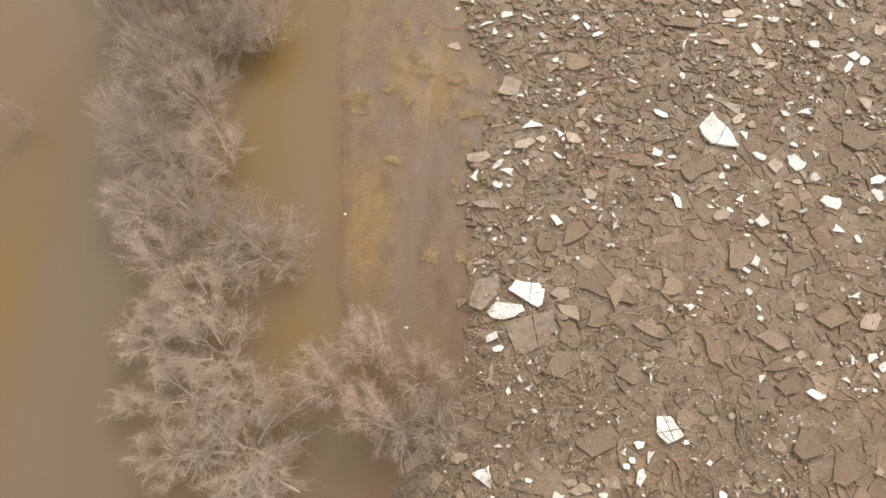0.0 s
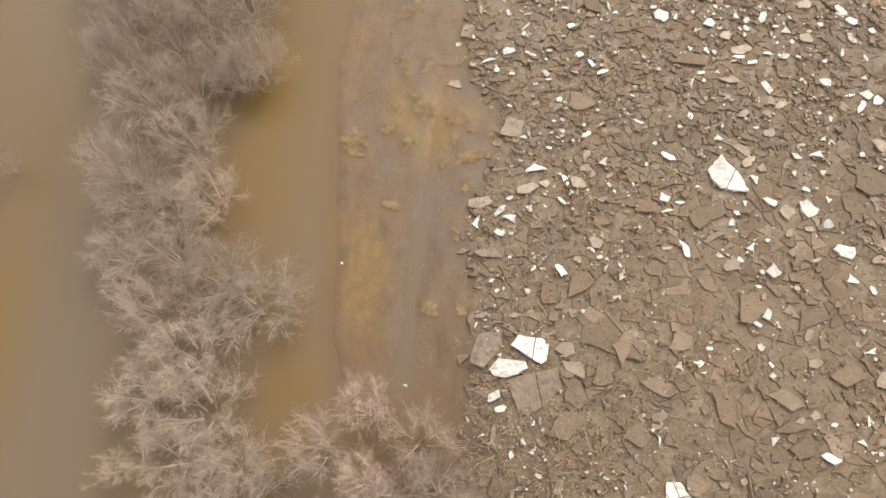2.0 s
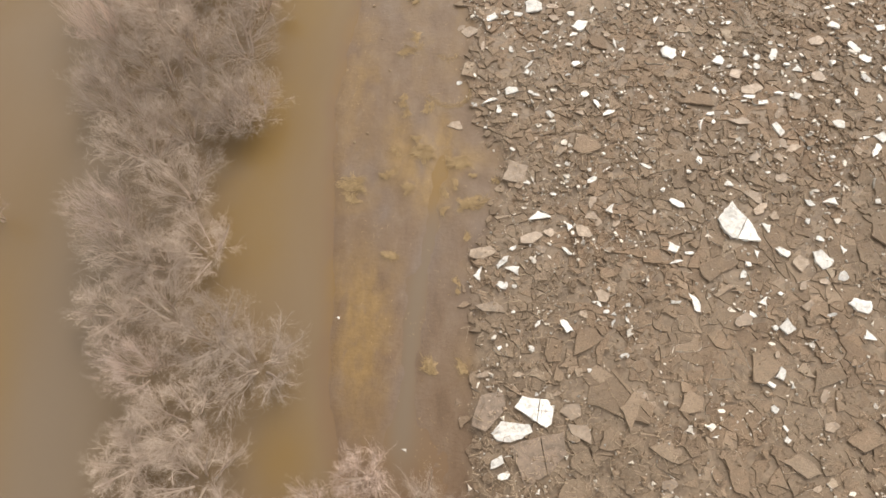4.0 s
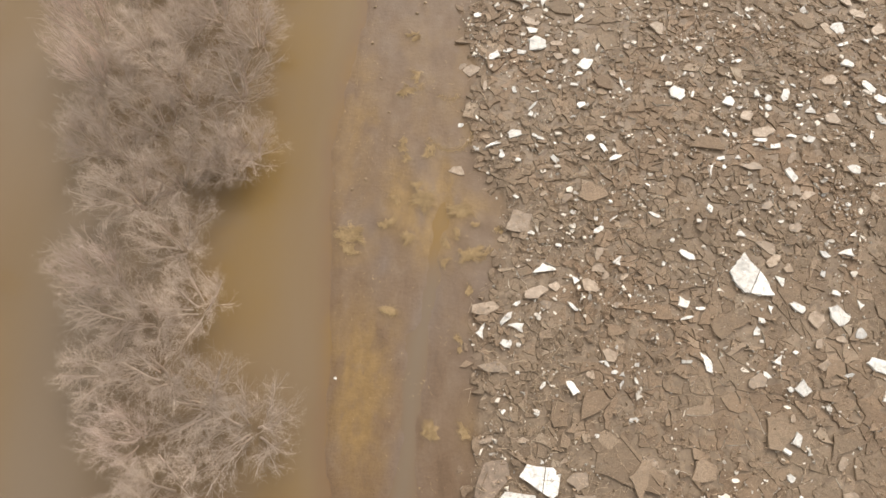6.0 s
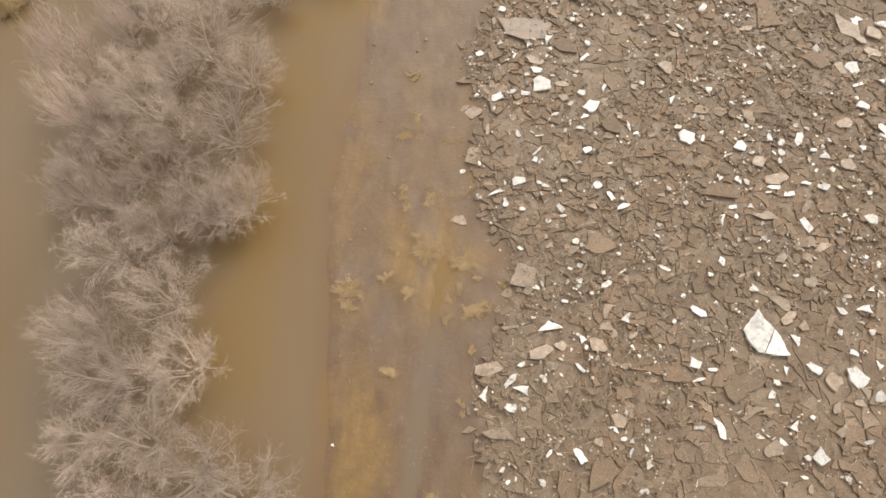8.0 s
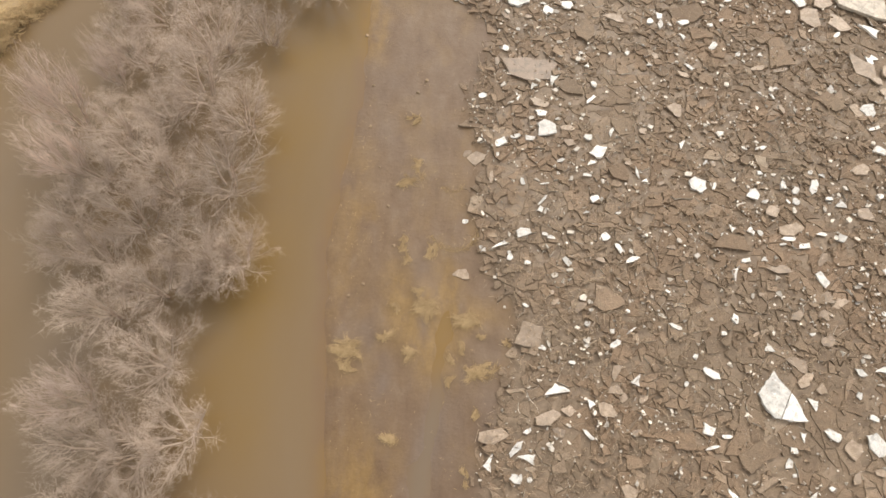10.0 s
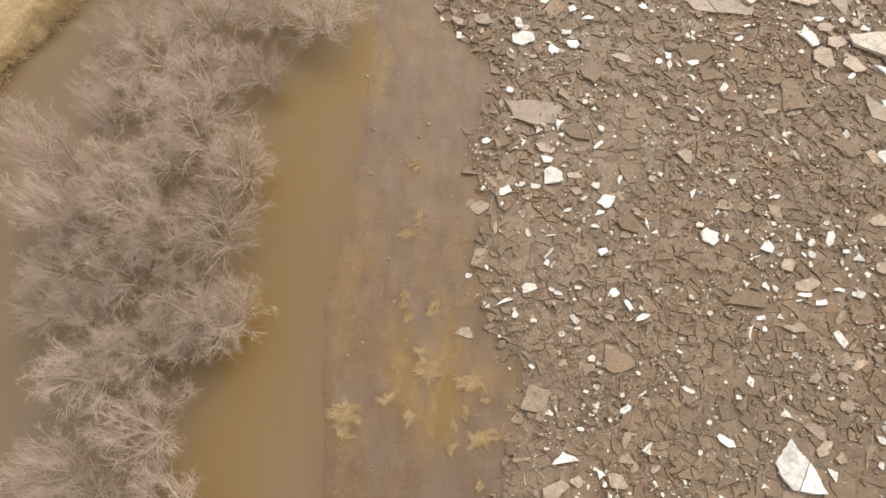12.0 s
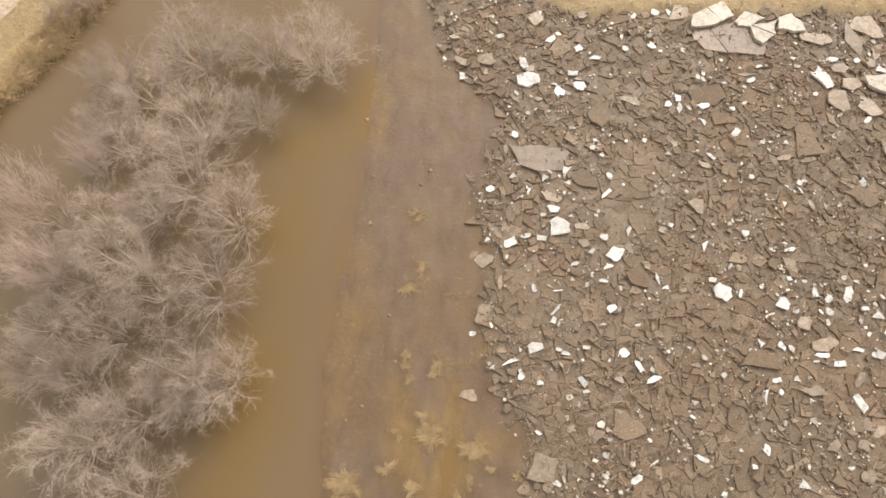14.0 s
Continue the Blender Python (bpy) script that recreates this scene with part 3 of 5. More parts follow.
CHIPS_D = [
    (14.9, 28.3, 1.0, 0.5, -29), (15.6, 27.5, 0.6, 0.5, 0), (16.3, 27.3, 0.5, 0.5, 0), (17.8, 28.2, 0.5, 0.5, 0), (17.5, 26.7, 0.8, 0.3, -68),
    (16.1, 26.3, 1.0, 0.3, 67), (13.4, 21.9, 0.5, 0.4, 0), (16.8, 23.2, 1.0, 0.5, 11), (8.4, 19.7, 0.4, 0.4, 0), (22.3, 28.5, 1.5, 0.3, 0),
    (29.5, 31.3, 1.0, 0.6, 63), (29.8, 30.4, 0.4, 0.4, 0), (29.5, 27.2, 0.9, 0.5, -49), (31.4, 25.9, 0.9, 0.5, -18), (32.7, 29.3, 0.6, 0.4, -24),
    (37.2, 27.2, 1.1, 0.4, 16), (41.9, 24.0, 1.1, 0.5, -76), (40.2, 18.0, 1.8, 0.5, 8),
]
CHIPS_E = [
    (24.1, 16.0, 0.9, 0.2, 0), (30.3, 15.8, 0.7, 0.5, -34), (27.5, 18.2, 0.5, 0.2, 10), (8.2, 7.1, 0.7, 0.4, -20), (18.6, 10.9, 0.4, 0.3, 19),
    (19.1, 10.2, 1.4, 0.2, 77), (4.9, 4.1, 0.7, 0.4, 0), (5.7, 4.1, 0.5, 0.3, 0), (8.7, 3.0, 0.6, 0.3, 0), (7.3, 1.3, 0.8, 0.4, -14),
    (13.7, 0.1, 0.9, 0.5, 0), (15.6, 6.2, 0.6, 0.2, -75), (16.4, 2.9, 0.7, 0.6, 0), (15.9, 2.4, 0.7, 0.6, 0), (29.3, 10.1, 1.0, 0.6, 52),
    (21.4, 4.4, 0.6, 0.5, 0), (23.1, 2.7, 0.7, 0.4, 52), (28.9, 1.3, 0.5, 0.3, 0),
]
CHIPS_F = [
    (29.0, 0.5, 0.5, 0.3, 67), (28.1, 1.3, 0.3, 0.2, 0), (39.8, 10.2, 0.7, 0.4, -61), (39.3, 8.9, 0.4, 0.4, 0), (38.2, 8.9, 0.5, 0.5, 0),
    (34.8, 6.0, 0.4, 0.3, 0), (0.2, 94.6, 0.9, 0.6, 25), (10.8, 94.7, 0.7, 0.7, 0), (11.8, 90.5, 1.7, 0.8, 40), (15.0, 89.1, 1.5, 1.0, 53),
    (23.7, 89.7, 1.3, 1.0, -63), (20.5, 89.2, 0.9, 0.8, 0), (16.7, 87.8, 1.5, 0.7, 12), (11.7, 84.0, 0.8, 0.4, 0), (15.6, 76.4, 0.6, 0.4, 0),
    (6.9, 77.2, 0.9, 0.9, 0), (16.1, 74.5, 0.6, 0.5, 0), (19.0, 76.3, 0.5, 0.4, 0),
]
CHIPS_G = [
    (6.3, 80.2, 0.5, 0.4, -47), (8.5, 80.0, 0.5, 0.5, 0), (5.8, 91.0, 1.1, 0.7, 13), (21.0, 76.4, 0.7, 0.6, 0), (26.5, 94.8, 1.1, 0.6, -74),
    (25.5, 82.1, 1.0, 0.9, 0), (27.9, 78.8, 1.0, 0.6, -62), (31.4, 80.5, 0.8, 0.7, 0), (32.9, 81.3, 0.9, 0.4, 27), (33.9, 76.2, 0.6, 0.7, 0),
    (36.4, 76.1, 0.6, 0.7, 0), (23.4, 74.7, 0.7, 0.5, 0), (28.0, 74.3, 1.3, 0.6, -44), (41.2, 82.5, 0.6, 0.6, 0), (44.3, 87.4, 1.6, 0.7, 0),
    (47.2, 87.3, 0.8, 0.8, -69), (42.4, 85.9, 1.4, 0.9, 54), (46.2, 79.0, 1.1, 0.6, 45),
]
CHIPS_H = [
    (35.7, 86.5, 0.9, 0.4, 23), (29.0, 85.4, 0.5, 0.6, 0), (34.3, 84.5, 1.0, 0.6, 22), (31.2, 84.1, 0.5, 0.3, 0), (49.5, 85.9, 1.0, 1.2, 0),
    (46.1, 92.2, 0.4, 0.4, 0), (24.6, 88.8, 0.5, 0.5, 0), (9.8, 71.8, 0.9, 0.8, 42), (10.4, 68.1, 1.5, 0.9, -6), (12.1, 67.3, 0.6, 0.3, 0),
    (7.3, 69.5, 0.7, 0.3, 0), (5.4, 62.7, 0.4, 0.5, 0), (12.1, 61.9, 0.9, 0.5, 10), (7.9, 59.4, 0.9, 0.5, -74), (10.3, 59.1, 1.1, 0.2, 0),
    (14.8, 60.1, 1.1, 0.5, -11), (20.1, 60.4, 1.5, 0.3, -79), (20.8, 59.4, 0.7, 0.5, 0),
]
CHIPS_I = [
    (9.9, 57.2, 1.7, 0.3, 48), (9.5, 56.1, 1.0, 0.5, 67), (14.3, 55.7, 0.7, 0.3, 10), (17.5, 55.6, 0.7, 0.3, 10), (37.1, 71.3, 0.9, 0.4, 11),
    (36.6, 70.1, 0.9, 0.3, -64), (43.3, 71.0, 1.3, 0.8, 52), (29.7, 65.2, 0.9, 0.8, 0), (33.8, 63.4, 1.4, 0.5, 10), (32.1, 63.4, 0.8, 0.4, -36),
    (27.5, 61.6, 0.8, 0.3, 54), (33.0, 60.3, 0.7, 0.6, -49), (33.6, 60.0, 0.4, 0.3, 0), (38.5, 60.4, 0.6, 0.5, -75), (39.6, 60.0, 0.8, 0.5, -24),
    (28.0, 58.8, 1.0, 0.4, 70), (32.9, 56.9, 0.8, 0.4, 19), (35.3, 56.9, 0.6, 0.5, 0),
]
CHIPS_J = [
    (40.8, 56.5, 1.1, 0.9, 0), (3.3, 52.1, 0.4, 0.4, 0), (6.1, 51.3, 0.5, 0.4, 58), (9.8, 53.3, 0.8, 0.4, 0), (12.0, 52.3, 0.3, 0.3, 0),
    (17.3, 43.2, 1.3, 0.2, 35), (33.7, 52.1, 0.7, 0.3, 0), (25.1, 44.3, 0.4, 0.3, -56), (34.3, 42.8, 0.7, 0.3, 9),
]
CHIPS = CHIPS_A + CHIPS_B + CHIPS_C + CHIPS_D + CHIPS_E + CHIPS_F + CHIPS_G + CHIPS_H + CHIPS_I + CHIPS_J
SMEARED_A = [
    (15.4, 39.4, 1.7, 0.8, 68), (37.8, 45.9, 1.8, 1.0, 27), (35.9, 44.7, 1.2, 1.1, 0), (35.6, 42.1, 1.3, 1.3, 0), (33.9, 37.7, 1.0, 1.2, 0),
    (32.7, 38.6, 1.9, 1.1, 31), (32.4, 40.0, 2.2, 1.3, -26), (32.9, 49.4, 2.7, 1.2, -11), (51.9, 51.0, 2.0, 1.3, 54), (47.3, 44.1, 0.9, 1.0, 0),
    (44.6, 45.5, 1.1, 0.9, -78), (13.4, 27.3, 0.9, 0.9, 0), (10.3, 19.8, 0.8, 0.4, 31), (3.7, 21.5, 1.7, 0.5, 16), (6.8, 21.5, 1.1, 0.5, 0),
    (35.1, 30.2, 1.4, 0.7, 46), (43.4, 27.2, 1.7, 1.0, 20), (37.3, 30.5, 1.1, 0.7, 0),
]
SMEARED_B = [
    (35.3, 28.1, 1.5, 1.3, 0), (31.1, 23.4, 0.9, 0.5, 54), (34.6, 16.9, 1.4, 1.0, 0), (34.5, 19.5, 1.3, 0.8, 52), (4.4, 10.5, 2.1, 0.5, 78),
    (9.9, 8.5, 0.6, 0.4, 0), (5.9, 5.7, 1.2, 0.4, 82), (6.4, 2.4, 1.0, 0.8, 56), (11.8, 0.6, 1.8, 1.1, 9), (14.5, 1.1, 1.8, 1.3, -30),
    (10.9, 1.1, 1.5, 0.7, 9), (23.8, 3.7, 0.8, 0.5, -20), (25.8, 1.0, 1.3, 0.5, 0), (21.5, 5.7, 1.0, 0.6, -20), (24.1, 6.4, 0.9, 0.6, 0),
    (25.9, 6.7, 0.7, 0.7, 0), (31.9, 11.7, 1.0, 0.5, 27), (38.7, 9.9, 0.7, 0.7, 0),
]
SMEARED_C = [
    (37.7, 2.0, 1.1, 0.9, 0), (15.2, 50.5, 0.9, 0.9, 0), (10.8, 35.8, 1.2, 1.0, 0), (16.7, 34.0, 1.0, 0.7, 0), (15.2, 37.7, 1.3, 1.0, 12),
    (15.8, 37.0, 0.9, 1.0, 0), (17.6, 36.9, 1.0, 0.8, 33), (9.7, 34.0, 1.3, 0.9, -6), (16.1, 94.5, 1.6, 1.3, 0), (0.5, 91.2, 1.1, 1.2, 0),
    (1.1, 87.5, 2.0, 1.0, -36), (7.2, 82.0, 1.4, 0.6, -47), (9.9, 82.0, 1.0, 0.6, 0), (14.6, 84.7, 0.9, 0.5, 0), (9.2, 86.3, 1.3, 1.1, 35),
    (20.2, 81.7, 2.7, 1.1, -13), (5.8, 75.4, 1.2, 0.6, 79), (4.0, 85.7, 1.0, 0.5, 80),
]
SMEARED_D = [
    (28.0, 94.8, 3.0, 2.1, 43), (29.3, 90.9, 1.1, 1.3, 0), (24.2, 76.0, 0.9, 0.9, 0), (27.1, 73.3, 1.6, 1.0, -37), (35.8, 74.2, 1.9, 0.8, 11),
    (38.3, 73.9, 1.9, 0.6, 11), (44.9, 86.2, 2.0, 1.7, 0), (43.2, 90.6, 3.8, 2.0, -14), (50.0, 88.7, 2.7, 1.3, 60), (48.6, 87.0, 1.4, 1.5, 0),
    (33.8, 85.3, 1.7, 0.5, 0), (10.3, 69.5, 2.6, 1.1, -17), (13.3, 64.1, 1.2, 0.9, -23), (4.6, 60.0, 1.5, 0.6, 83), (19.3, 61.6, 0.7, 0.6, 0),
    (21.4, 65.6, 1.0, 1.0, 0), (13.2, 66.0, 1.7, 0.9, 0), (37.3, 68.4, 1.3, 0.7, -95),
]
SMEARED_E = [
    (29.4, 66.7, 0.9, 0.4, 0), (1.4, 49.2, 1.7, 1.2, 0), (2.1, 63.2, 1.1, 0.8, 30), (17.9, 19.7, 1.7, 0.9, -40), (18.8, 18.9, 0.9, 0.5, -30), (28.2, 65.5, 0.6, 0.6, 0), (28.3, 61.5, 0.7, 0.7, 0), (22.5, 59.1, 0.7, 0.5, 0), (10.3, 46.1, 0.9, 0.7, 46),
    (12.7, 45.6, 1.4, 0.9, 55), (10.1, 47.1, 0.6, 0.5, 65), (22.5, 51.8, 0.9, 0.5, 0), (30.3, 46.8, 0.8, 0.4, 0), (37.2, 50.4, 1.6, 0.9, 49),
    (29.0, 42.8, 1.1, 0.3, 30), (19.5, 54.7, 1.0, 0.7, -45),
]
SMEARED = SMEARED_A + SMEARED_B + SMEARED_C + SMEARED_D + SMEARED_E
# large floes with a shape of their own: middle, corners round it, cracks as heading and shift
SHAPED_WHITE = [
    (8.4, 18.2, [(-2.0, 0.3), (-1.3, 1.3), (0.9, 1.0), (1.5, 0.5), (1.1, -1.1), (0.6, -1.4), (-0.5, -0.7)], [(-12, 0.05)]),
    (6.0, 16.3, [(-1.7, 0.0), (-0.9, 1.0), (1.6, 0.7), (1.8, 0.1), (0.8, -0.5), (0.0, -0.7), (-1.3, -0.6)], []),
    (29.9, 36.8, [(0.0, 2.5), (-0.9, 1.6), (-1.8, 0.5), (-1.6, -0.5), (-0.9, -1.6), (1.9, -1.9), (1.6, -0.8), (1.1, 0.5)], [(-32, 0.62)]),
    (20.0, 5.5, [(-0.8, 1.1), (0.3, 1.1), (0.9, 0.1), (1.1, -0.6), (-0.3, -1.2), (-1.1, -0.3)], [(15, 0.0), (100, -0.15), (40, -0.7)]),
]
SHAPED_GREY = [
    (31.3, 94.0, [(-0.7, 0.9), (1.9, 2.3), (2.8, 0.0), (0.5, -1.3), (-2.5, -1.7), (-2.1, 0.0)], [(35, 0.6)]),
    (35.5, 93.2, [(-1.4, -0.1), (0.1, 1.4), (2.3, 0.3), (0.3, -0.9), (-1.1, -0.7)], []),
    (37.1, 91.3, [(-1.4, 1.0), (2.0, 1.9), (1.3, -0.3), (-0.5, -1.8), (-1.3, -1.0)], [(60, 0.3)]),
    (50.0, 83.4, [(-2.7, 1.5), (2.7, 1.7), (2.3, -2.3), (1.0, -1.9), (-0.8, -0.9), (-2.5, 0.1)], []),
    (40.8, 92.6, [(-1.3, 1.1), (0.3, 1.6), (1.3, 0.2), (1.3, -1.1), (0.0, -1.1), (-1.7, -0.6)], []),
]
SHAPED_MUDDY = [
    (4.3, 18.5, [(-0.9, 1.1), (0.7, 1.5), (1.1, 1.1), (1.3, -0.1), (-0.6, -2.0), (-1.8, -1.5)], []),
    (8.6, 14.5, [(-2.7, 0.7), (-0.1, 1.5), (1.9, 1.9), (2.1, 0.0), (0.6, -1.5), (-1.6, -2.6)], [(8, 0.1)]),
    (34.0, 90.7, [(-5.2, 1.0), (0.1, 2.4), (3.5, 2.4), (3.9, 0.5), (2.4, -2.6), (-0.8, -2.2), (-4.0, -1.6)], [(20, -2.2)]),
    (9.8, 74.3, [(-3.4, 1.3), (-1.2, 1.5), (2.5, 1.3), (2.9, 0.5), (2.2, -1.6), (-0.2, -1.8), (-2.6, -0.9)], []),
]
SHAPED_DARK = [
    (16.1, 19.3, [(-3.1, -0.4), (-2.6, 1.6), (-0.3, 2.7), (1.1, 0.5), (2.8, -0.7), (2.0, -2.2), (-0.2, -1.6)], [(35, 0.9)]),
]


def reach(row):
    """a shaped floe's middle, length and width, as the other rows give them"""
    c = np.array(row[2])
    return (row[0], row[1], float(np.ptp(c[:, 0])), float(np.ptp(c[:, 1])), 0)


SHAPED = [reach(w) for w in SHAPED_WHITE + SHAPED_GREY + SHAPED_MUDDY + SHAPED_DARK]
MARKED = WHITE_A + WHITE_B + WHITE_C + WHITE_D + WHITE_E + WHITE_F + WHITE_G + PALE_A + PALE_B + PALE_C + MUDDY_A + MUDDY_B + MUDDY_C + CHIPS + SMEARED + SHAPED
MARKS = np.array([(m[0], m[1], m[2], m[3], radians(m[4])) for m in MARKED])


def covered(x, y, size):
    """whether a loose piece there would hide one of the marked floes"""
    dx, dy = x - MARKS[:, 0], y - MARKS[:, 1]
    c, s = np.cos(MARKS[:, 4]), np.sin(MARKS[:, 4])
    u, v = (dx * c + dy * s) / (MARKS[:, 2] * 0.5 + size * 0.3), (-dx * s + dy * c) / (MARKS[:, 3] * 0.5 + size * 0.3)
    return bool((u * u + v * v < 1).any())


def under_big(x, y):
    """whether a slab of the jam there would lie under one of the large floes"""
    big = MARKS[np.minimum(MARKS[:, 2], MARKS[:, 3]) > 1.7]
    dx, dy = x - big[:, 0], y - big[:, 1]
    c, s = np.cos(big[:, 4]), np.sin(big[:, 4])
    return bool((((dx * c + dy * s) / (0.46 * big[:, 2])) ** 2 + ((-dx * s + dy * c) / (0.46 * big[:, 3])) ** 2 < 1).any())


def rooty(x, y):
    """how much brown roots and brush take the place of slabs, along the edge of the ice"""
    return float(np.clip(blob(x, y, 4.5, 7, 5, 8) + 0.7 * blob(x, y, 10, 9, 4, 4) + 0.6 * blob(x, y, 2.5, 74, 2.5, 3.5) + 0.5 * blob(x, y, 8.5, 24, 4, 3), 0, 1))


def high(x, y):
    return float(ground_z(x, y))


def lay_floes(rows, meshes, name, label, group, category, lift, thick, seed):
    r = np.random.default_rng(seed)
    for x, y, length, width, turn in rows:
        t = thick * r.uniform(0.7, 1.3) * min(1.0, 0.45 + 0.3 * width)
        ob = new(name, meshes[int(r.integers(len(meshes)))])
        rise = lift if float(ice_edge(x, y)) > 0.5 else 0.35 * t
        ob.matrix_world = tilted(x, y, high(x, y) + rise - t * 0.5, length * 1.06, width * 1.06, t, turn, r.uniform(0, 7) if length > 1.6 else r.uniform(0, 16), r.uniform(0, 6.28))
        big = "large " if length > 2.4 else ("small " if length < 1.2 else "")
        if length > 3.2 * width:
            big += "narrow "
        tagged(ob, big + label, category, group)


lay_floes(WHITE_A + WHITE_B + WHITE_C + WHITE_D + WHITE_E + WHITE_F + WHITE_G, WHITES, "ice_floe", "clean white river ice floe stranded on muddy rubble", "clean ice floes", "ice floe", 0.25, 0.24, 11)
lay_floes(CHIPS, WHITES, "ice_fragment", "clean white ice fragment lying on muddy slabs", "white ice fragments", "ice fragment", 0.23, 0.2, 15)
lay_floes(SMEARED, PALES, "ice_fragment", "pale mud-smeared piece of river ice", "smeared ice pieces", "ice fragment", 0.19, 0.2, 16)
lay_floes(PALE_A + PALE_B + PALE_C, PALES, "ice_floe", "dirty grey ice floe half smeared with mud", "dirty ice floes", "ice floe", 0.24, 0.22, 12)
lay_floes(MUDDY_A + MUDDY_B + MUDDY_C, SLABS, "ice_slab", "flat ice slab coated in brown mud", "big mud-coated slabs", "ice slab", 0.2, 0.24, 13)


def scatter(count, r, lo, hi, fall):
    """places and sizes of loose pieces over the ice field"""
    x, y = r.uniform(-8, 58, count), r.uniform(-12, 98, count)
    size = np.clip(lo * np.exp(r.exponential(fall, count)), lo, hi)
    inside = ice_edge(x, y)
    keep = inside > r.uniform(-0.9, 0.8, count)
    keep &= r.uniform(0, 1, count) > 0.62 * smooth_mud(x, y)
    return x[keep], y[keep], size[keep]


def clustered(places, r):
    """thins loose pieces to the crushed belts between the larger slabs"""
    x, y, s = places
    keep = r.uniform(0, 1, len(x)) < 0.14 + 0.9 * step(0.47, 0.62, fbm(x * 0.3, y * 0.3, 55))
    return x[keep], y[keep], s[keep]


def heap_of(name, places, material, r, lift, tilt, thick, aspect=(0.5, 1.0), spare=1.0, jag=False, bare=None):
    verts, faces, slots, base = [], [], [], 0
    shapes = [prism(polygon(r, None, jag), r, 0.04) for _ in range(60)]
    zs = ground_z(places[0], places[1])
    sunk = smooth_mud(places[0], places[1])
    for x, y, s, z, flat in zip(*places, zs, sunk):
        if covered(x, y, s * spare):
            continue
        v, f = shapes[int(r.integers(60))]
        t = thick * r.uniform(0.6, 1.4) * min(1.0, 0.4 + 0.6 * s)
        m = np.array(tilted(x, y, z + lift * r.uniform(0.2, 1.5) * (1 - 0.6 * flat) - t * 0.75, s, s * r.uniform(*aspect), t, r.uniform(0, 360), min(35, abs(r.normal(0, tilt))) * (1 - 0.5 * flat), r.uniform(0, 6.28)))
        verts.append(v @ m[:3, :3].T + m[:3, 3])
        faces += [tuple(i + base for i in q) for q in f]
        slots += rim_faces(len(v) // 3, r, 0.3 if bare else 0.0)
        base += len(v)
    me = mesh_of(name, np.vstack(verts), faces, material)
    if bare:
        me.materials.append(bare)
        me.polygons.foreach_set("material_index", slots)
    return me


def clip(poly, normal, offset):
    """the part of a convex outline where normal . p <= offset"""
    out = []
    d = poly @ normal - offset
    for i in range(len(poly)):
        j = (i + 1) % len(poly)
        if d[i] <= 0:
            out.append(poly[i])
        if d[i] * d[j] < 0:
            out.append(poly[i] + (poly[j] - poly[i]) * d[i] / (d[i] - d[j]))
    return np.array(out)


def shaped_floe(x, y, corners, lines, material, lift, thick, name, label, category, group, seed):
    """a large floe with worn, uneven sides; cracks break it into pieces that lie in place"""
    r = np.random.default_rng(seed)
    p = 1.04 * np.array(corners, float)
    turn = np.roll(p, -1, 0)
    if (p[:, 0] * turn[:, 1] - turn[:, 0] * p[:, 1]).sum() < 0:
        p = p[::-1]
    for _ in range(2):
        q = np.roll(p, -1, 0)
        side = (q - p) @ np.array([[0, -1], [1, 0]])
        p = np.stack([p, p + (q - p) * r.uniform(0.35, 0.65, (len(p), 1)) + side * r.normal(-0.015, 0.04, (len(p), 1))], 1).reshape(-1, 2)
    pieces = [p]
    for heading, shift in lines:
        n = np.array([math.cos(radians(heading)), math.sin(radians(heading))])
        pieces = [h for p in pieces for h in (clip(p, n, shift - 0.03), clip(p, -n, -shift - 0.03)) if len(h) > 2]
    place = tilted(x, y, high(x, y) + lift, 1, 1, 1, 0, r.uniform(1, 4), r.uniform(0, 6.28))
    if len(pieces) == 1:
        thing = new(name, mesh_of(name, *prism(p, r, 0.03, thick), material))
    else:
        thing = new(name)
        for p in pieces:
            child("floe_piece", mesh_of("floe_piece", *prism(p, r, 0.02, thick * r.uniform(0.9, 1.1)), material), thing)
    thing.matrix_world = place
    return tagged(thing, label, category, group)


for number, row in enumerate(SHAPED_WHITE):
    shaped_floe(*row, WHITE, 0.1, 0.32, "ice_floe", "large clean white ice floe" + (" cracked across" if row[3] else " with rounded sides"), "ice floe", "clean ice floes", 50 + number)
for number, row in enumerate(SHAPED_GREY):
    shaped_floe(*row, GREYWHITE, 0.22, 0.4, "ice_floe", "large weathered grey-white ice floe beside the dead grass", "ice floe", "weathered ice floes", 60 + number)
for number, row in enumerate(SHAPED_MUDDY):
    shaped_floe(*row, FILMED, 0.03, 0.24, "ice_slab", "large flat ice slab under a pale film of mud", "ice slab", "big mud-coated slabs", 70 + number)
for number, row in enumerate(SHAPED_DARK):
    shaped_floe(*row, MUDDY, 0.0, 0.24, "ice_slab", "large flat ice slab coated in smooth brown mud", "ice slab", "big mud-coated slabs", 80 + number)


def area(p):
    q = np.roll(p, -1, 0)
    return 0.5 * abs(float((p[:, 0] * q[:, 1] - q[:, 0] * p[:, 1]).sum()))


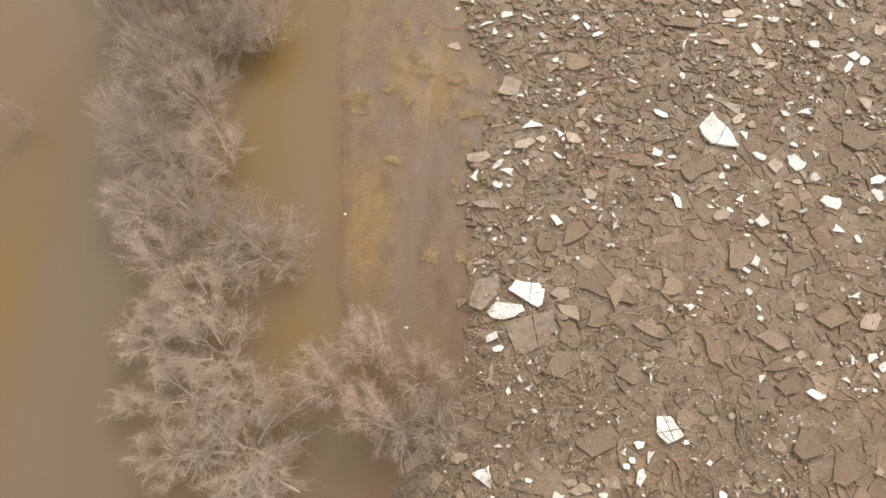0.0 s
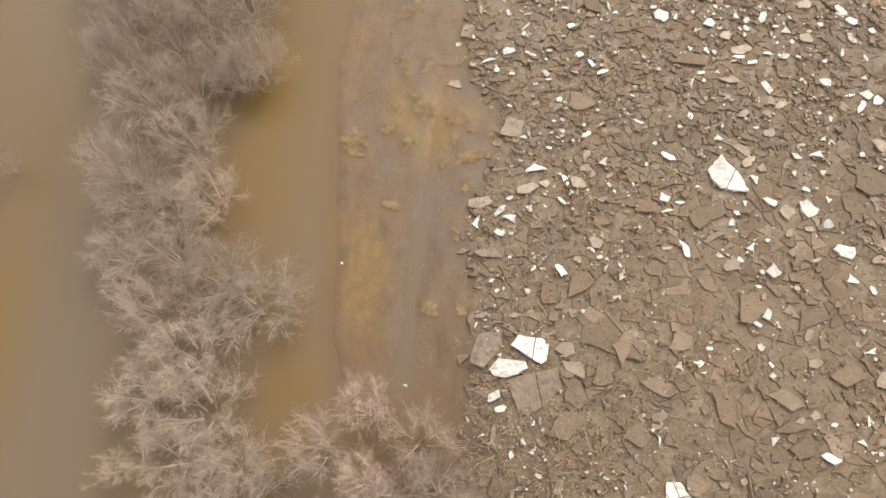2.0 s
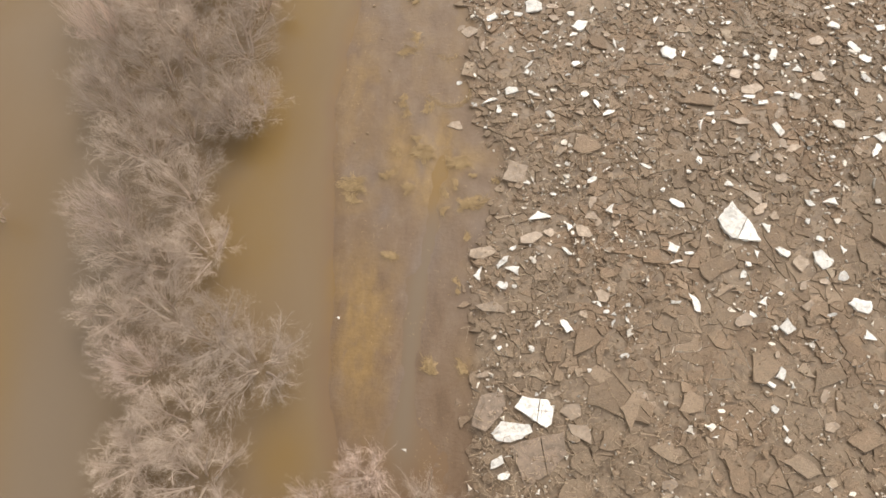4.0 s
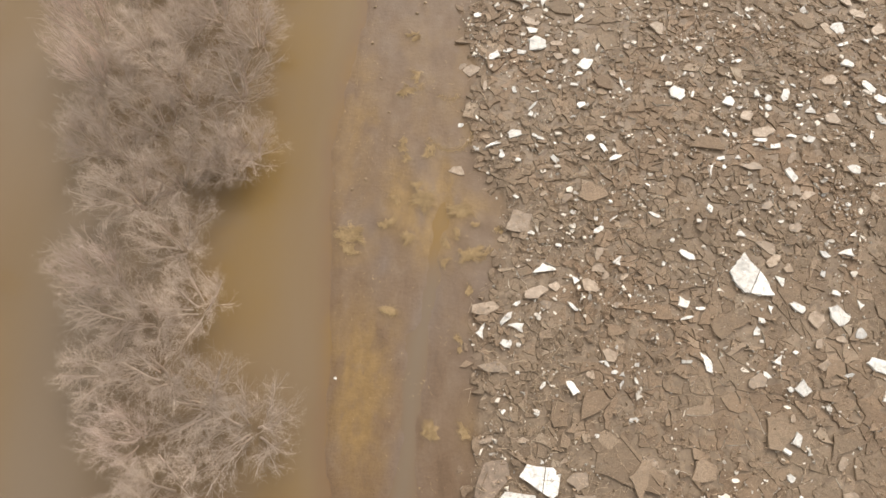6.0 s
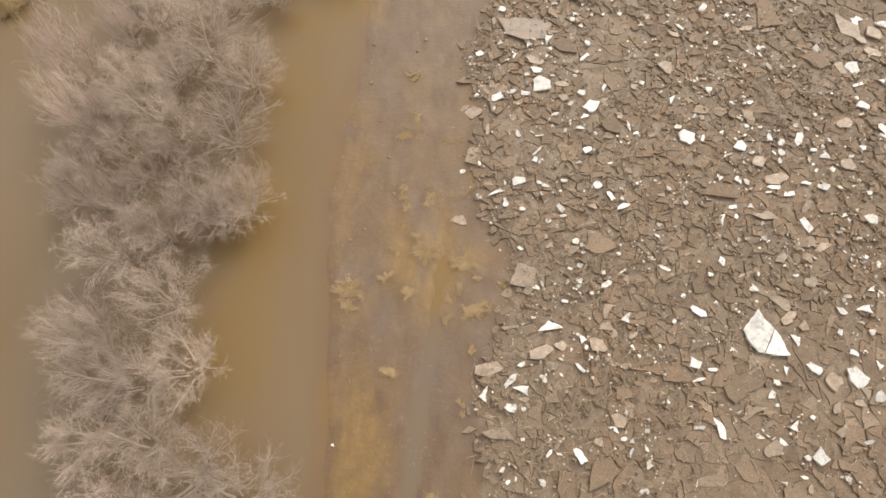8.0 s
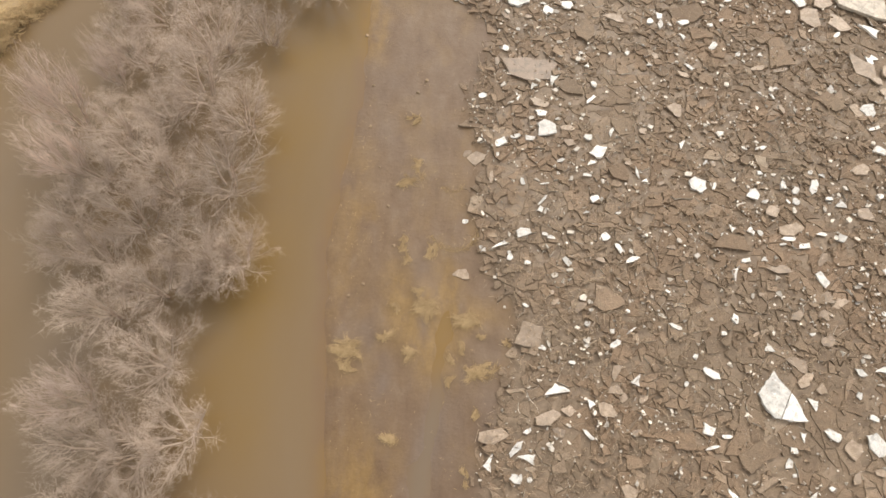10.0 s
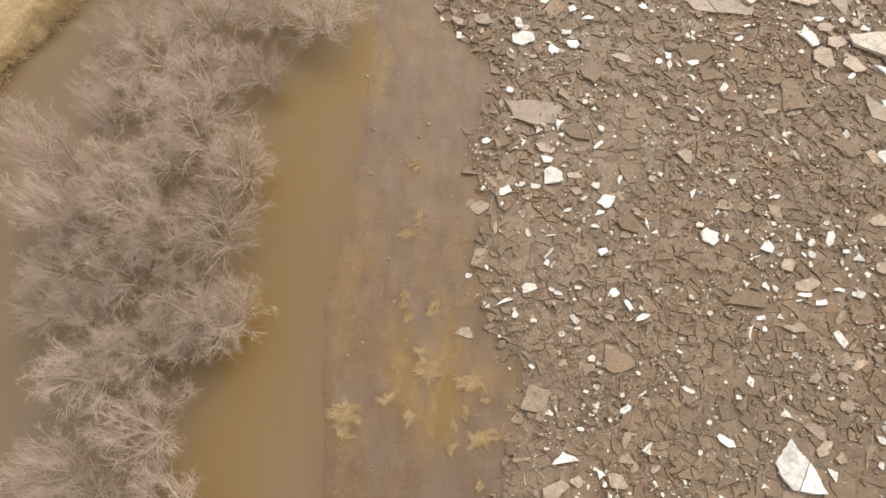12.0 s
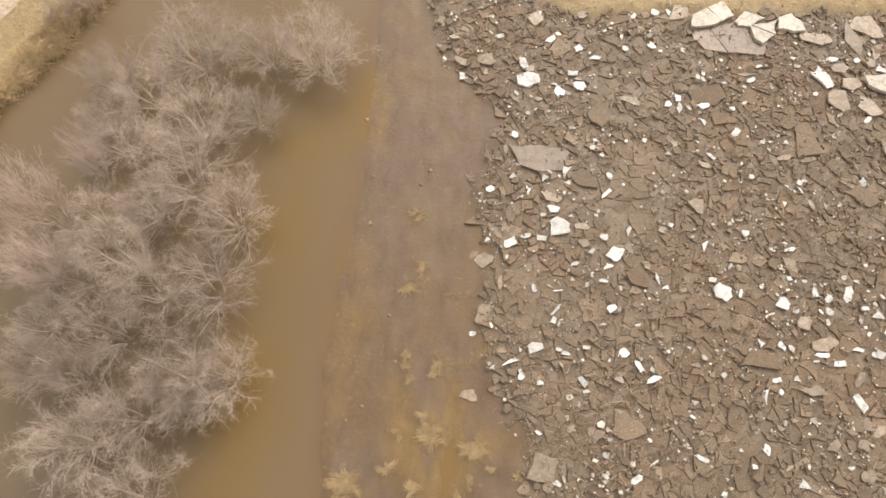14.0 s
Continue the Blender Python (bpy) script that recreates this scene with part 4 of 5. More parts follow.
def shatter(r):
    """a sheet of ice broken into interlocking angular shards: coarse cells, each split again and again"""
    sx, sy = np.meshgrid(np.arange(-10, 62, 5.5), np.arange(-14, 102, 5.5))
    seeds = np.stack([sx.ravel(), sy.ravel()], 1) + r.uniform(-2.3, 2.3, (sx.size, 2))
    shards = []
    for s in seeds:
        cell = s + np.array([(-9, -9), (9, -9), (9, 9), (-9, 9)], float)
        near = seeds[(np.abs(seeds - s).max(1) < 14) & (np.abs(seeds - s).max(1) > 0)]
        for q in near:
            n = q - s
            cell = clip(cell, n, float(n @ (q + s)) / 2)
            if len(cell) < 3:
                break
        todo = [cell] if len(cell) > 2 else []
        calm = 1 + 2.5 * float(smooth_mud(*s))
        while todo:
            p = todo.pop()
            c = p.mean(0)
            goal = 0.95 * math.exp(r.normal(0, 0.75)) * calm
            if area(p) < max(0.2, goal):
                shards.append(p)
                continue
            e = np.roll(p, -1, 0) - p
            long = e[np.argmax((e ** 2).sum(1))]
            t = math.atan2(long[1], long[0]) + r.normal(0, 0.5)
            n = np.array([math.cos(t), math.sin(t)])
            at = float(n @ (c + r.uniform(-0.16, 0.16, 2) * math.sqrt(area(p))))
            todo += [h for h in (clip(p, n, at), clip(p, -n, -at)) if len(h) > 2]
    return shards


def shard_solid(p, r, flat):
    """one shard: centre, vertices round it, faces"""
    c = p.mean(0)
    size = math.sqrt(area(p))
    q = p
    for _ in range(2 if size > 1.0 else int(size > 0.45)):
        nxt = np.roll(q, -1, 0)
        side = (nxt - q) @ np.array([[0, -1], [1, 0]])
        q = np.stack([q, q + (nxt - q) * r.uniform(0.3, 0.7, (len(q), 1)) + side * r.normal(0, 0.045, (len(q), 1))], 1).reshape(-1, 2)
    bend = np.stack([fbm(q[:, 0] * 0.8, q[:, 1] * 0.8, 71, 2), fbm(q[:, 0] * 0.8, q[:, 1] * 0.8, 72, 2)], 1) - 0.37
    q = (q + 1.3 * bend - c) * (r.uniform(0.97, 1.04) - 0.058 / size)
    thick = r.uniform(0.16, 0.28)
    v, f = prism(q, r, min(0.12, 0.04 / size), thick)
    tilt = min(22, abs(r.normal(0, 2.6 + 4.2 / size))) * (1 - 0.7 * flat)
    m = np.array(tilted(0, 0, 0, 1, 1, 1, r.normal(0, 4), tilt, r.uniform(0, 6.28)))[:3, :3]
    v[:, 2] -= thick
    return c, v @ m.T, f


ice_jam = tagged(new("ice_jam"), "jammed sheet of broken river ice coated in brown mud", "ice jam")
r = np.random.default_rng(21)
shards = [p for p in shatter(r) if len(p) > 2]
middles = np.array([p.mean(0) for p in shards])
inside = ice_edge(middles[:, 0], middles[:, 1])
beds, flats = ground_z(middles[:, 0], middles[:, 1]), smooth_mud(middles[:, 0], middles[:, 1])
sizes = np.array([area(p) for p in shards])
stretch = (middles[:, 0] > 3) & (middles[:, 0] < 34) & (middles[:, 1] > 12) & (middles[:, 1] < 62) & (inside > 0.5)
order = np.argsort(-sizes * stretch)
picked = set(order[:300].tolist())
verts, faces, slots, base = [], [], [], 0
for k, p in enumerate(shards):
    edge = np.roll(p, -1, 0) - p
    slim = sizes[k] / np.sqrt((edge ** 2).sum(1)).sum() ** 2
    if inside[k] < r.uniform(-0.8, 0.7) or r.uniform() < 0.06 or slim < 0.022 or r.uniform() < 0.35 * rooty(*middles[k]) or under_big(*middles[k]):
        continue
    c, v, f = shard_solid(p, r, flats[k])
    lift = beds[k] + 0.125 + r.uniform(-0.2, 0.13) * (1 - 0.5 * flats[k]) - 0.045 * flats[k]
    bare = rim_faces(len(v) // 3, r, 0.3)
    if k in picked:
        me = mesh_of("slab", v, f, MUDDY)
        me.materials.append(WHITE_JOINED)
        me.polygons.foreach_set("material_index", bare)
        child("slab", me, ice_jam).location = (c[0], c[1], lift)
        continue
    verts.append(v + (c[0], c[1], lift))
    faces += [tuple(i + base for i in q) for q in f]
    slots += bare
    base += len(v)
me = mesh_of("slab_rubble", np.vstack(verts), faces, MUDDY_JOINED)
me.materials.append(WHITE_JOINED)
me.polygons.foreach_set("material_index", slots)
tagged(child("slab_rubble", me, ice_jam), kind="stuff")
tagged(child("loose_slab_rubble", heap_of("loose_slab_rubble", scatter(2100, r, 0.6, 1.9, 0.35), MUDDY_JOINED, r, 0.24, 9, 0.16, (0.55, 1.0), 1.0, True, WHITE_JOINED), ice_jam), kind="stuff")
tagged(child("broken_rubble", heap_of("broken_rubble", clustered(scatter(19000, r, 0.18, 0.9, 0.42), r), MUDDY_JOINED, r, 0.3, 20, 0.12, (0.2, 0.8), 1.0, False, WHITE_JOINED), ice_jam), kind="stuff")


def grit(count, r):
    """crumbs of ice and clods between the slabs"""
    x, y, s = scatter(count, r, 0.07, 0.3, 0.4)
    z = ground_z(x, y) + r.uniform(0.1, 0.3, len(x))
    k = np.array([(1, 0, 0), (-0.6, 0.8, 0), (-0.5, -0.9, 0), (0.1, 0.1, 0.9)])
    t = r.uniform(0, 6.28, len(x))
    c, d = np.cos(t)[:, None], np.sin(t)[:, None]
    vx, vy = k[:, 0] * r.uniform(0.6, 1.5, (len(x), 1)), k[:, 1] * r.uniform(0.5, 1.1, (len(x), 1))
    v = np.stack([x[:, None] + s[:, None] * (vx * c - vy * d), y[:, None] + s[:, None] * (vx * d + vy * c), z[:, None] + s[:, None] * k[:, 2]], 2).reshape(-1, 3)
    i = 4 * np.arange(len(x))[:, None]
    f = np.concatenate([i + (0, 1, 3), i + (1, 2, 3), i + (2, 0, 3)]).tolist()
    return v, f


tagged(child("mud_crumble", mesh_of("mud_crumble", *grit(30000, r), MUD_CRUMBS), ice_jam), kind="stuff")
tagged(child("ice_crumble", mesh_of("ice_crumble", *grit(5000, r), WHITE_JOINED), ice_jam), kind="stuff")


def fragments(r):
    x, y, s = scatter(9500, r, 0.2, 0.85, 0.45)
    thick = 0.45 + 0.9 * blob(x, y, 38, 56, 9, 7) + 0.8 * blob(x, y, 10, 34, 6, 6) + 0.6 * blob(x, y, 9, 67, 5, 6) + 0.8 * blob(x, y, 44, 45, 7, 6) + 0.5 * blob(x, y, 24, 60, 6, 8) + 0.7 * blob(x, y, 40, 88, 12, 6) + 0.5 * blob(x, y, 39, 11, 3, 3)
    keep = r.uniform(0, 1, len(x)) < thick * 2.2 * step(0.42, 0.66, fbm(x * 0.45, y * 0.45, 52))
    return x[keep], y[keep], s[keep]


ice_fragments = new("ice_fragments", heap_of("ice_fragments", fragments(r), WHITE_JOINED, r, 0.46, 14, 0.16, (0.3, 0.9), 0.6))
tagged(ice_fragments, "scattered small white fragments of broken ice", "ice fragments", kind="stuff")


# ---- bare willows ----
def tubes(branches, sides):
    """tapered tubes along (points, radii)"""
    verts, faces, base = [], [], 0
    ring = np.stack([np.cos(np.arange(sides) * 2 * np.pi / sides), np.sin(np.arange(sides) * 2 * np.pi / sides)], 1)
    for pts, rad in branches:
        d = pts[-1] - pts[0]
        d = d / (np.linalg.norm(d) + 1e-9)
        a = np.cross(d, (0.3, 0.9, 0.2))
        a = a / (np.linalg.norm(a) + 1e-9)
        b = np.cross(d, a)
        for p, q in zip(pts, rad):
            verts.append(p + q * (ring[:, :1] * a + ring[:, 1:] * b))
        for k in range(len(pts) - 1):
            o = base + k * sides
            faces += [(o + i, o + (i + 1) % sides, o + sides + (i + 1) % sides, o + sides + i) for i in range(sides)]
        base += len(pts) * sides
    return np.vstack(verts), faces


def grow(r, start, way, length, radius, bend, points=4):
    p, pts, d = np.array(start, float), [np.array(start, float)], np.array(way, float)
    for _ in range(points - 1):
        d = d + r.normal(0, bend, 3) + (0, 0, 0.05)
        d = d / np.linalg.norm(d)
        p = p + d * length / (points - 1)
        pts.append(p.copy())
    return np.array(pts), np.linspace(radius, radius * 0.45, points)


def fork(r, way, spread_angle):
    side = r.normal(0, 1, 3)
    side = side - np.dot(side, way) * way
    side = side / np.linalg.norm(side)
    return way * math.cos(spread_angle) + side * math.sin(spread_angle)


def along(branch, f):
    """the point and heading a share f along a branch"""
    pts = branch[0]
    at = f * (len(pts) - 1)
    i = min(len(pts) - 2, int(at))
    d = pts[i + 1] - pts[i]
    return pts[i] + d * (at - i), d / np.linalg.norm(d)


def toward(r, here, aim, length, radius, sag, points):
    """a branch that starts along its parent and bends towards aim"""
    t = np.linspace(0, 1, points)[:, None]
    wobble = np.cumsum(r.normal(0, 0.05 * length, (points, 3)), 0) * t
    pts = here + aim * length * t + np.array([0, 0, sag * length]) * (t * t - t) * 1.5 + wobble
    return pts, np.linspace(radius, radius * 0.4, points)


def unit(v):
    return v / (np.linalg.norm(v) + 1e-9)


def cones(at, way, length, radius):
    """three-sided tapering twigs, one a row"""
    side = np.cross(way, (0.31, 0.88, 0.24))
    side = side / (np.linalg.norm(side, axis=1, keepdims=True) + 1e-9)
    other = np.cross(way, side)
    ring = [at + radius[:, None] * (math.cos(a) * side + math.sin(a) * other) for a in (0.0, 2.094, 4.189)]
    v = np.stack(ring + [at + way * length[:, None]], 1).reshape(-1, 3)
    i = 4 * np.arange(len(at))[:, None]
    return v, np.concatenate([i + (0, 1, 3), i + (1, 2, 3), i + (2, 0, 3)]).tolist()


def sprout(r, at, way, each, lo, hi, angle, lift):
    """short shoots that fork off straight parents: where they start, their heading and length"""
    n = len(at) * each
    p, d = np.repeat(at, each, 0), np.repeat(way, each, 0)
    span = np.linalg.norm(d, axis=1, keepdims=True)
    d = d / span
    side = r.normal(0, 1, (n, 3))
    side -= (side * d).sum(1, keepdims=True) * d
    side /= np.linalg.norm(side, axis=1, keepdims=True)
    t = r.uniform(angle * 0.55, angle * 1.35, (n, 1))
    aim = d * np.cos(t) + side * np.sin(t) + (0, 0, lift)
    aim /= np.linalg.norm(aim, axis=1, keepdims=True)
    return p + d * span * r.uniform(0.2, 1.0, (n, 1)), aim, r.uniform(lo, hi, n)


def willow(seed, twig_material, label):
    """a multi-stemmed leafless willow, nine metres high, its uneven dome of limbs four metres round"""
    r = np.random.default_rng(seed)
    tree = new("bare_willow")
    stems, limbs, boughs = [], [], []
    count = int(r.integers(5, 8))
    for k in range(count):
        az, lean = (k + r.uniform(-0.35, 0.35)) * 6.283 / count, r.uniform(0.12, 0.72)
        way = np.array([math.cos(az) * math.sin(lean), math.sin(az) * math.sin(lean), math.cos(lean)])
        stems.append(grow(r, (0.2 * math.cos(az), 0.2 * math.sin(az), -1.0), way, r.uniform(4.6, 6.4), 0.11, 0.07, 6))
    heads = np.array([s[0][-1][:2] for s in stems])
    lobes = r.uniform(0, 6.283, 3)
    for k in range(44):
        rise = 0.02 + 0.96 * (k + 0.5) / 44
        az = 2.39996 * k + r.uniform(-0.3, 0.3)
        flat = math.sqrt(1 - rise * rise)
        lobe = 0.9 + 0.13 * math.sin(2 * az + lobes[0]) + 0.11 * math.sin(3 * az + lobes[1]) + 0.08 * math.sin(5 * az + lobes[2])
        reach = r.uniform(0.66, 1.04) * lobe
        tip = np.array([4.2 * flat * math.cos(az) * reach, 4.2 * flat * math.sin(az) * reach, 2.6 + 5.6 * rise * r.uniform(0.7, 1.08)])
        stem = stems[int(np.argmin(((heads - tip[:2]) ** 2).sum(1)))]
        here, _ = along(stem, 0.35 + 0.6 * rise * r.uniform(0.6, 1))
        span = tip - here
        limb = toward(r, here, unit(span), float(np.linalg.norm(span)), 0.03, 0.16, 6)
        limbs.append(limb)
        for _ in range(10):
            f = r.uniform(0.22, 1.0)
            p, d = along(limb, f)
            aim = unit(fork(r, d, r.uniform(0.45, 0.95)) + (0, 0, 0.18))
            boughs.append(toward(r, p, aim, r.uniform(0.75, 1.65) * (1.25 - 0.5 * f), 0.0115, 0.1, 4))
    for stem in stems:
        for _ in range(8):
            p, d = along(stem, r.uniform(0.5, 1.0))
            boughs.append(toward(r, p, unit(fork(r, d, r.uniform(0.3, 0.9)) + (0, 0, 0.4)), r.uniform(0.9, 2.0), 0.0145, 0.1, 4))
    start = np.array([q for b in boughs for q in b[0][:-1]])
    way = np.array([q for b in boughs for q in b[0][1:] - b[0][:-1]])
    at, aim, length = sprout(r, start, way, 2, 0.3, 0.85, 0.75, 0.12)
    spur, spur_aim, spur_length = sprout(r, at, aim * length[:, None], 2, 0.16, 0.5, 0.6, 0.1)
    v, f = cones(np.vstack([at, spur]), np.vstack([aim, spur_aim]), np.r_[length, spur_length], np.r_[np.full(len(at), 0.0068), np.full(len(spur), 0.0048)])
    bv, bf = tubes(boughs, 3)
    for stem in stems:
        child("stem", mesh_of("stem", *tubes([stem], 6), BARK), tree)
    tagged(child("branchwork", mesh_of("branchwork", *tubes(limbs, 4), twig_material), tree), kind="stuff")
    tagged(child("crown", mesh_of("crown", np.vstack([bv, v]), bf + [tuple(i + len(bv) for i in q) for q in f], twig_material), tree, "open dome of fine leafless twigs"), kind="stuff")
    return tagged(tree, label, "tree", "bare willows")


TREES_A = [
    (-33.1, 36.8, 3.1, 7), (-27.7, 47.2, 4.3, 6), (-22.5, 49.0, 3.8, 5), (-26.5, 40.4, 4.4, 6), (-30.6, 33.1, 3.9, 6),
    (-23.6, 33.8, 4.0, 5), (-31.3, 27.4, 3.5, 6), (-25.9, 27.1, 3.7, 6), (-17.4, 22.4, 4.4, 5), (-21.6, 24.6, 4.0, 6), (-27.5, 21.8, 3.6, 6),
    (-22.7, 17.4, 4.2, 6), (-27.1, 13.6, 3.2, 5), (-20.8, 12.4, 4.3, 6), (-27.8, 7.7, 1.7, 4), (-22.9, 8.3, 3.6, 5),
    (-17.7, 7.8, 3.1, 5), (-17.1, 3.3, 5.8, 6), (-23.6, 3.3, 2.7, 5),
]
TREES_B = [
    (-6.7, 12.6, 2.8, 8), (-10.3, 9.3, 3.6, 8), (-6.4, 6.7, 3.3, 8), (-2.0, 10.0, 3.2, 7), (-3.8, 5.6, 3.0, 6),
    (-0.4, 5.7, 3.0, 5), (-45.5, 37.6, 1.8, 4), (-16.2, 0.8, 3.6, 5),
]
TREES_C = [
    (-15.0, 86.6, 4.8, 7), (-20.9, 87.5, 4.0, 6), (-28.7, 87.3, 5.5, 6), (-33.7, 82.0, 4.7, 6), (-27.2, 77.6, 5.1, 7),
    (-21.2, 78.7, 3.2, 5), (-27.1, 71.0, 5.1, 7), (-37.3, 72.6, 2.3, 6), (-40.6, 67.2, 5.0, 8), (-31.6, 62.1, 4.6, 7),
    (-22.2, 66.6, 4.0, 6), (-22.9, 59.2, 4.5, 6), (-31.3, 54.7, 4.1, 7), (-24.4, 50.6, 4.3, 8), (-34.1, 50.9, 2.6, 7),
    (-20.5, 50.6, 3.3, 6), (-31.7, 45.1, 4.2, 7), (-39.4, 61.0, 3.5, 7), (-28.6, 58.6, 3.8, 6), (-35.6, 66.4, 3.8, 6), (-37.2, 51.5, 3.2, 6), (-38.0, 84.5, 3.6, 6), (-37.6, 77.5, 3.2, 6),
]
UNDERWOOD = [
    (-35.0, 75.3, 3.6, 4), (-30.7, 67.8, 3.8, 5), (-36.3, 60.2, 3.6, 5), (-38.6, 55.6, 2.8, 4), (-27.7, 32.4, 3.4, 4),
    (-25.8, 16.0, 3.1, 4), (-46.2, 94.0, 2.2, 4), (-44.0, 96.0, 2.0, 4),
]
KINDS = [willow(100 + k, TWIG, "bare grey-brown willow standing in flood water") for k in range(5)]
KINDS += [willow(110 + k, TWIG_PALE, "pale pinkish bare willow standing in flood water") for k in range(2)]
used = set()
r = np.random.default_rng(77)
for k, (x, y, radius, middle) in enumerate(TREES_A + TREES_B + TREES_C + UNDERWOOD):
    pale = k in (0, 10, 19, 20, 21, 25, 34, 35, 44)
    pick = 5 + k % 2 if pale else int(r.integers(5))
    wide, tall = radius / 3.8, middle * 1.3 / 8.5
    m = Matrix.Translation((x, y, max(0.0, high(x, y)))) @ Matrix.Rotation(r.uniform(0, 6.28), 4, "Z") @ Matrix.Diagonal((wide, wide, tall, 1))
    if x < -43 and y > 90:
        tagged(copy_thing(KINDS[pick], m), "thin bare pinkish bush on the grassy river bank", "bush", "bank bushes")
    elif pick in used:
        copy_thing(KINDS[pick], m)
    else:
        used.add(pick)
        KINDS[pick].matrix_basis = m


# ---- straw tufts, reeds, driftwood ----
def blades(r, count, length, width, spread_x, spread_y, sweep, rise=0.5):
    verts, faces = [], []
    for k in range(count):
        x, y = r.normal(0, 0.35 * spread_x), r.normal(0, 0.35 * spread_y)
        az = sweep + r.normal(0, 0.7)
        n = length * r.uniform(0.4, 1.1)
        d, s = np.array([math.cos(az), math.sin(az)]), np.array([-math.sin(az), math.cos(az)]) * width * r.uniform(0.6, 1.4)
        lift = rise * r.uniform(0.2, 1.0)
        for f, h, w in ((0, -0.05, 1), (0.5, lift * n * 0.6, 0.9), (1, lift * n * 0.55, 0.25)):
            for sgn in (-1, 1):
                p = np.array([x, y]) + d * n * f + sgn * s * w
                verts.append((p[0], p[1], h + 0.006 * sgn))
        o = 6 * k
        faces += [(o, o + 1, o + 3, o + 2), (o + 2, o + 3, o + 5, o + 4)]
    return np.array(verts), faces


def straw_mat(r, length, width):
    """a matted clump: locks of long straws, each lock combed along its own bent line"""
    long, short = max(length, width), min(length, width)
    main = (1.57 if width > length else 0.0) + r.uniform(-0.4, 0.4)
    verts, count = [], 0
    for lock in range(3 + int(1.6 * length * width)):
        u, w = r.uniform(-0.36, 0.36) * long, r.uniform(-0.3, 0.3) * short
        heading, bow, span = main + r.normal(0, 0.55), r.normal(0, 1.1), r.uniform(0.35, 0.65) * short + 0.25
        cx, cy = u * math.cos(main) - w * math.sin(main), u * math.sin(main) + w * math.cos(main)
        n = int(r.integers(24, 50))
        start = r.normal(0, 0.16 * span, n)
        side = r.normal(0, 0.07 + 0.035 * short, n)
        reach_of = span * r.uniform(0.5, 1.15, n)
        stray = r.normal(0, 0.17, n)
        half = 0.0115 * r.uniform(0.7, 1.7, n)
        pile = r.uniform(0.0, 0.07, n) * np.exp(-(side / 0.25) ** 2)
        for f in (0.0, 0.35, 0.7, 1.0):
            t = start - 0.5 * span + reach_of * f
            a = heading + stray + bow * t / span
            x = cx + t * np.cos(heading + stray + 0.5 * bow * t / span) - side * np.sin(heading)
            y = cy + t * np.sin(heading + stray + 0.5 * bow * t / span) + side * np.cos(heading)
            z = 0.02 + pile * (1 - 0.6 * abs(2 * f - 1)) + 0.03 * f * f
            taper = half * (1.0 - 0.7 * f)
            verts.append(np.stack([np.stack([x + g * taper * np.sin(a), y - g * taper * np.cos(a), z + 0.002 * g], 1) for g in (-1, 1)], 1))
        count += n
    stack = []
    for lock in range(0, len(verts), 4):
        stack.append(np.concatenate(verts[lock:lock + 4], 1).reshape(-1, 3))
    o = 8 * np.arange(count)[:, None]
    faces = np.concatenate([o + (k, k + 1, k + 3, k + 2) for k in (0, 2, 4)]).tolist()
    return np.vstack(stack), faces


for k, (x, y, length, width) in enumerate(TUFTS):
    r = np.random.default_rng(200 + k)
    tuft = new("straw_tuft", mesh_of("straw_tuft", *straw_mat(r, length, width), STRAW))
    tuft.location = (x, y, high(x, y))
    tagged(tuft, "flattened tuft of wet yellow straw on mud", "grass tuft", "straw tufts")


def straw_wrack(r, cx, cy, radius, first, last, count):
    """a thin swash line of straws washed together along an arc"""
    t = r.uniform(first, last, count)
    rad = radius + r.normal(0, 0.16, count)
    x, y = cx + rad * np.cos(t), cy + rad * np.sin(t)
    verts, faces = [], []
    for k, (a, b, c, h) in enumerate(zip(x, y, ground_z(x, y), t)):
        v, f = blades(r, 1, r.uniform(0.3, 0.9), 0.014, 0.02, 0.02, h + 1.57 + r.normal(0, 0.28), 0.08)
        faces += [tuple(i + 6 * k for i in q) for q in f]
        verts.append(v + (a, b, c + r.uniform(0.02, 0.08)))
    return mesh_of("straw_wrack", np.vstack(verts), faces, STRAW)


for number, row in enumerate([(0.7, 54.4, 2.6, 3.5, 6.1, 260), (3.0, 40.6, 1.6, 3.4, 6.0, 150), (-3.6, 60.8, 1.0, 2.9, 6.3, 90), (0.6, 59.8, 1.3, 3.6, 5.6, 70)]):
    tagged(new("straw_wrack", straw_wrack(np.random.default_rng(280 + number), *row)), "curved line of washed-up yellow straw on mud", "straw line", "straw lines")


def litter(r):
    """loose straw bits over the mud bar and along the ice edge"""
    x, y = r.uniform(-12, 7, 5200), r.uniform(8, 97, 5200)
    keep = (bar_edge(x, y) > 0.4) & (ice_edge(x, y) < 1.5) & (r.uniform(0, 1, 5200) < 0.03 + 0.7 * step(0.53, 0.7, fbm(x * 0.45, y * 0.3, 60)) + 0.5 * blob(x, y, -9.3, 55, 2.2, 9) + 0.2 * blob(x, y, 2.5, 58, 2.5, 5))
    verts, faces = [], []
    for a, b, c in zip(x[keep], y[keep], ground_z(x[keep], y[keep])):
        v, f = blades(r, 1, 0.33, 0.016, 0.1, 0.1, r.uniform(0, 6.28), 0.15)
        faces += [tuple(i + 6 * (len(verts)) for i in q) for q in f]
        verts.append(v + (a, b, c + 0.03))
    return mesh_of("straw_litter", np.vstack(verts), faces, STRAW)


tagged(new("straw_litter", litter(np.random.default_rng(300))), "loose bits of straw strewn over wet mud", "straw litter", kind="stuff")


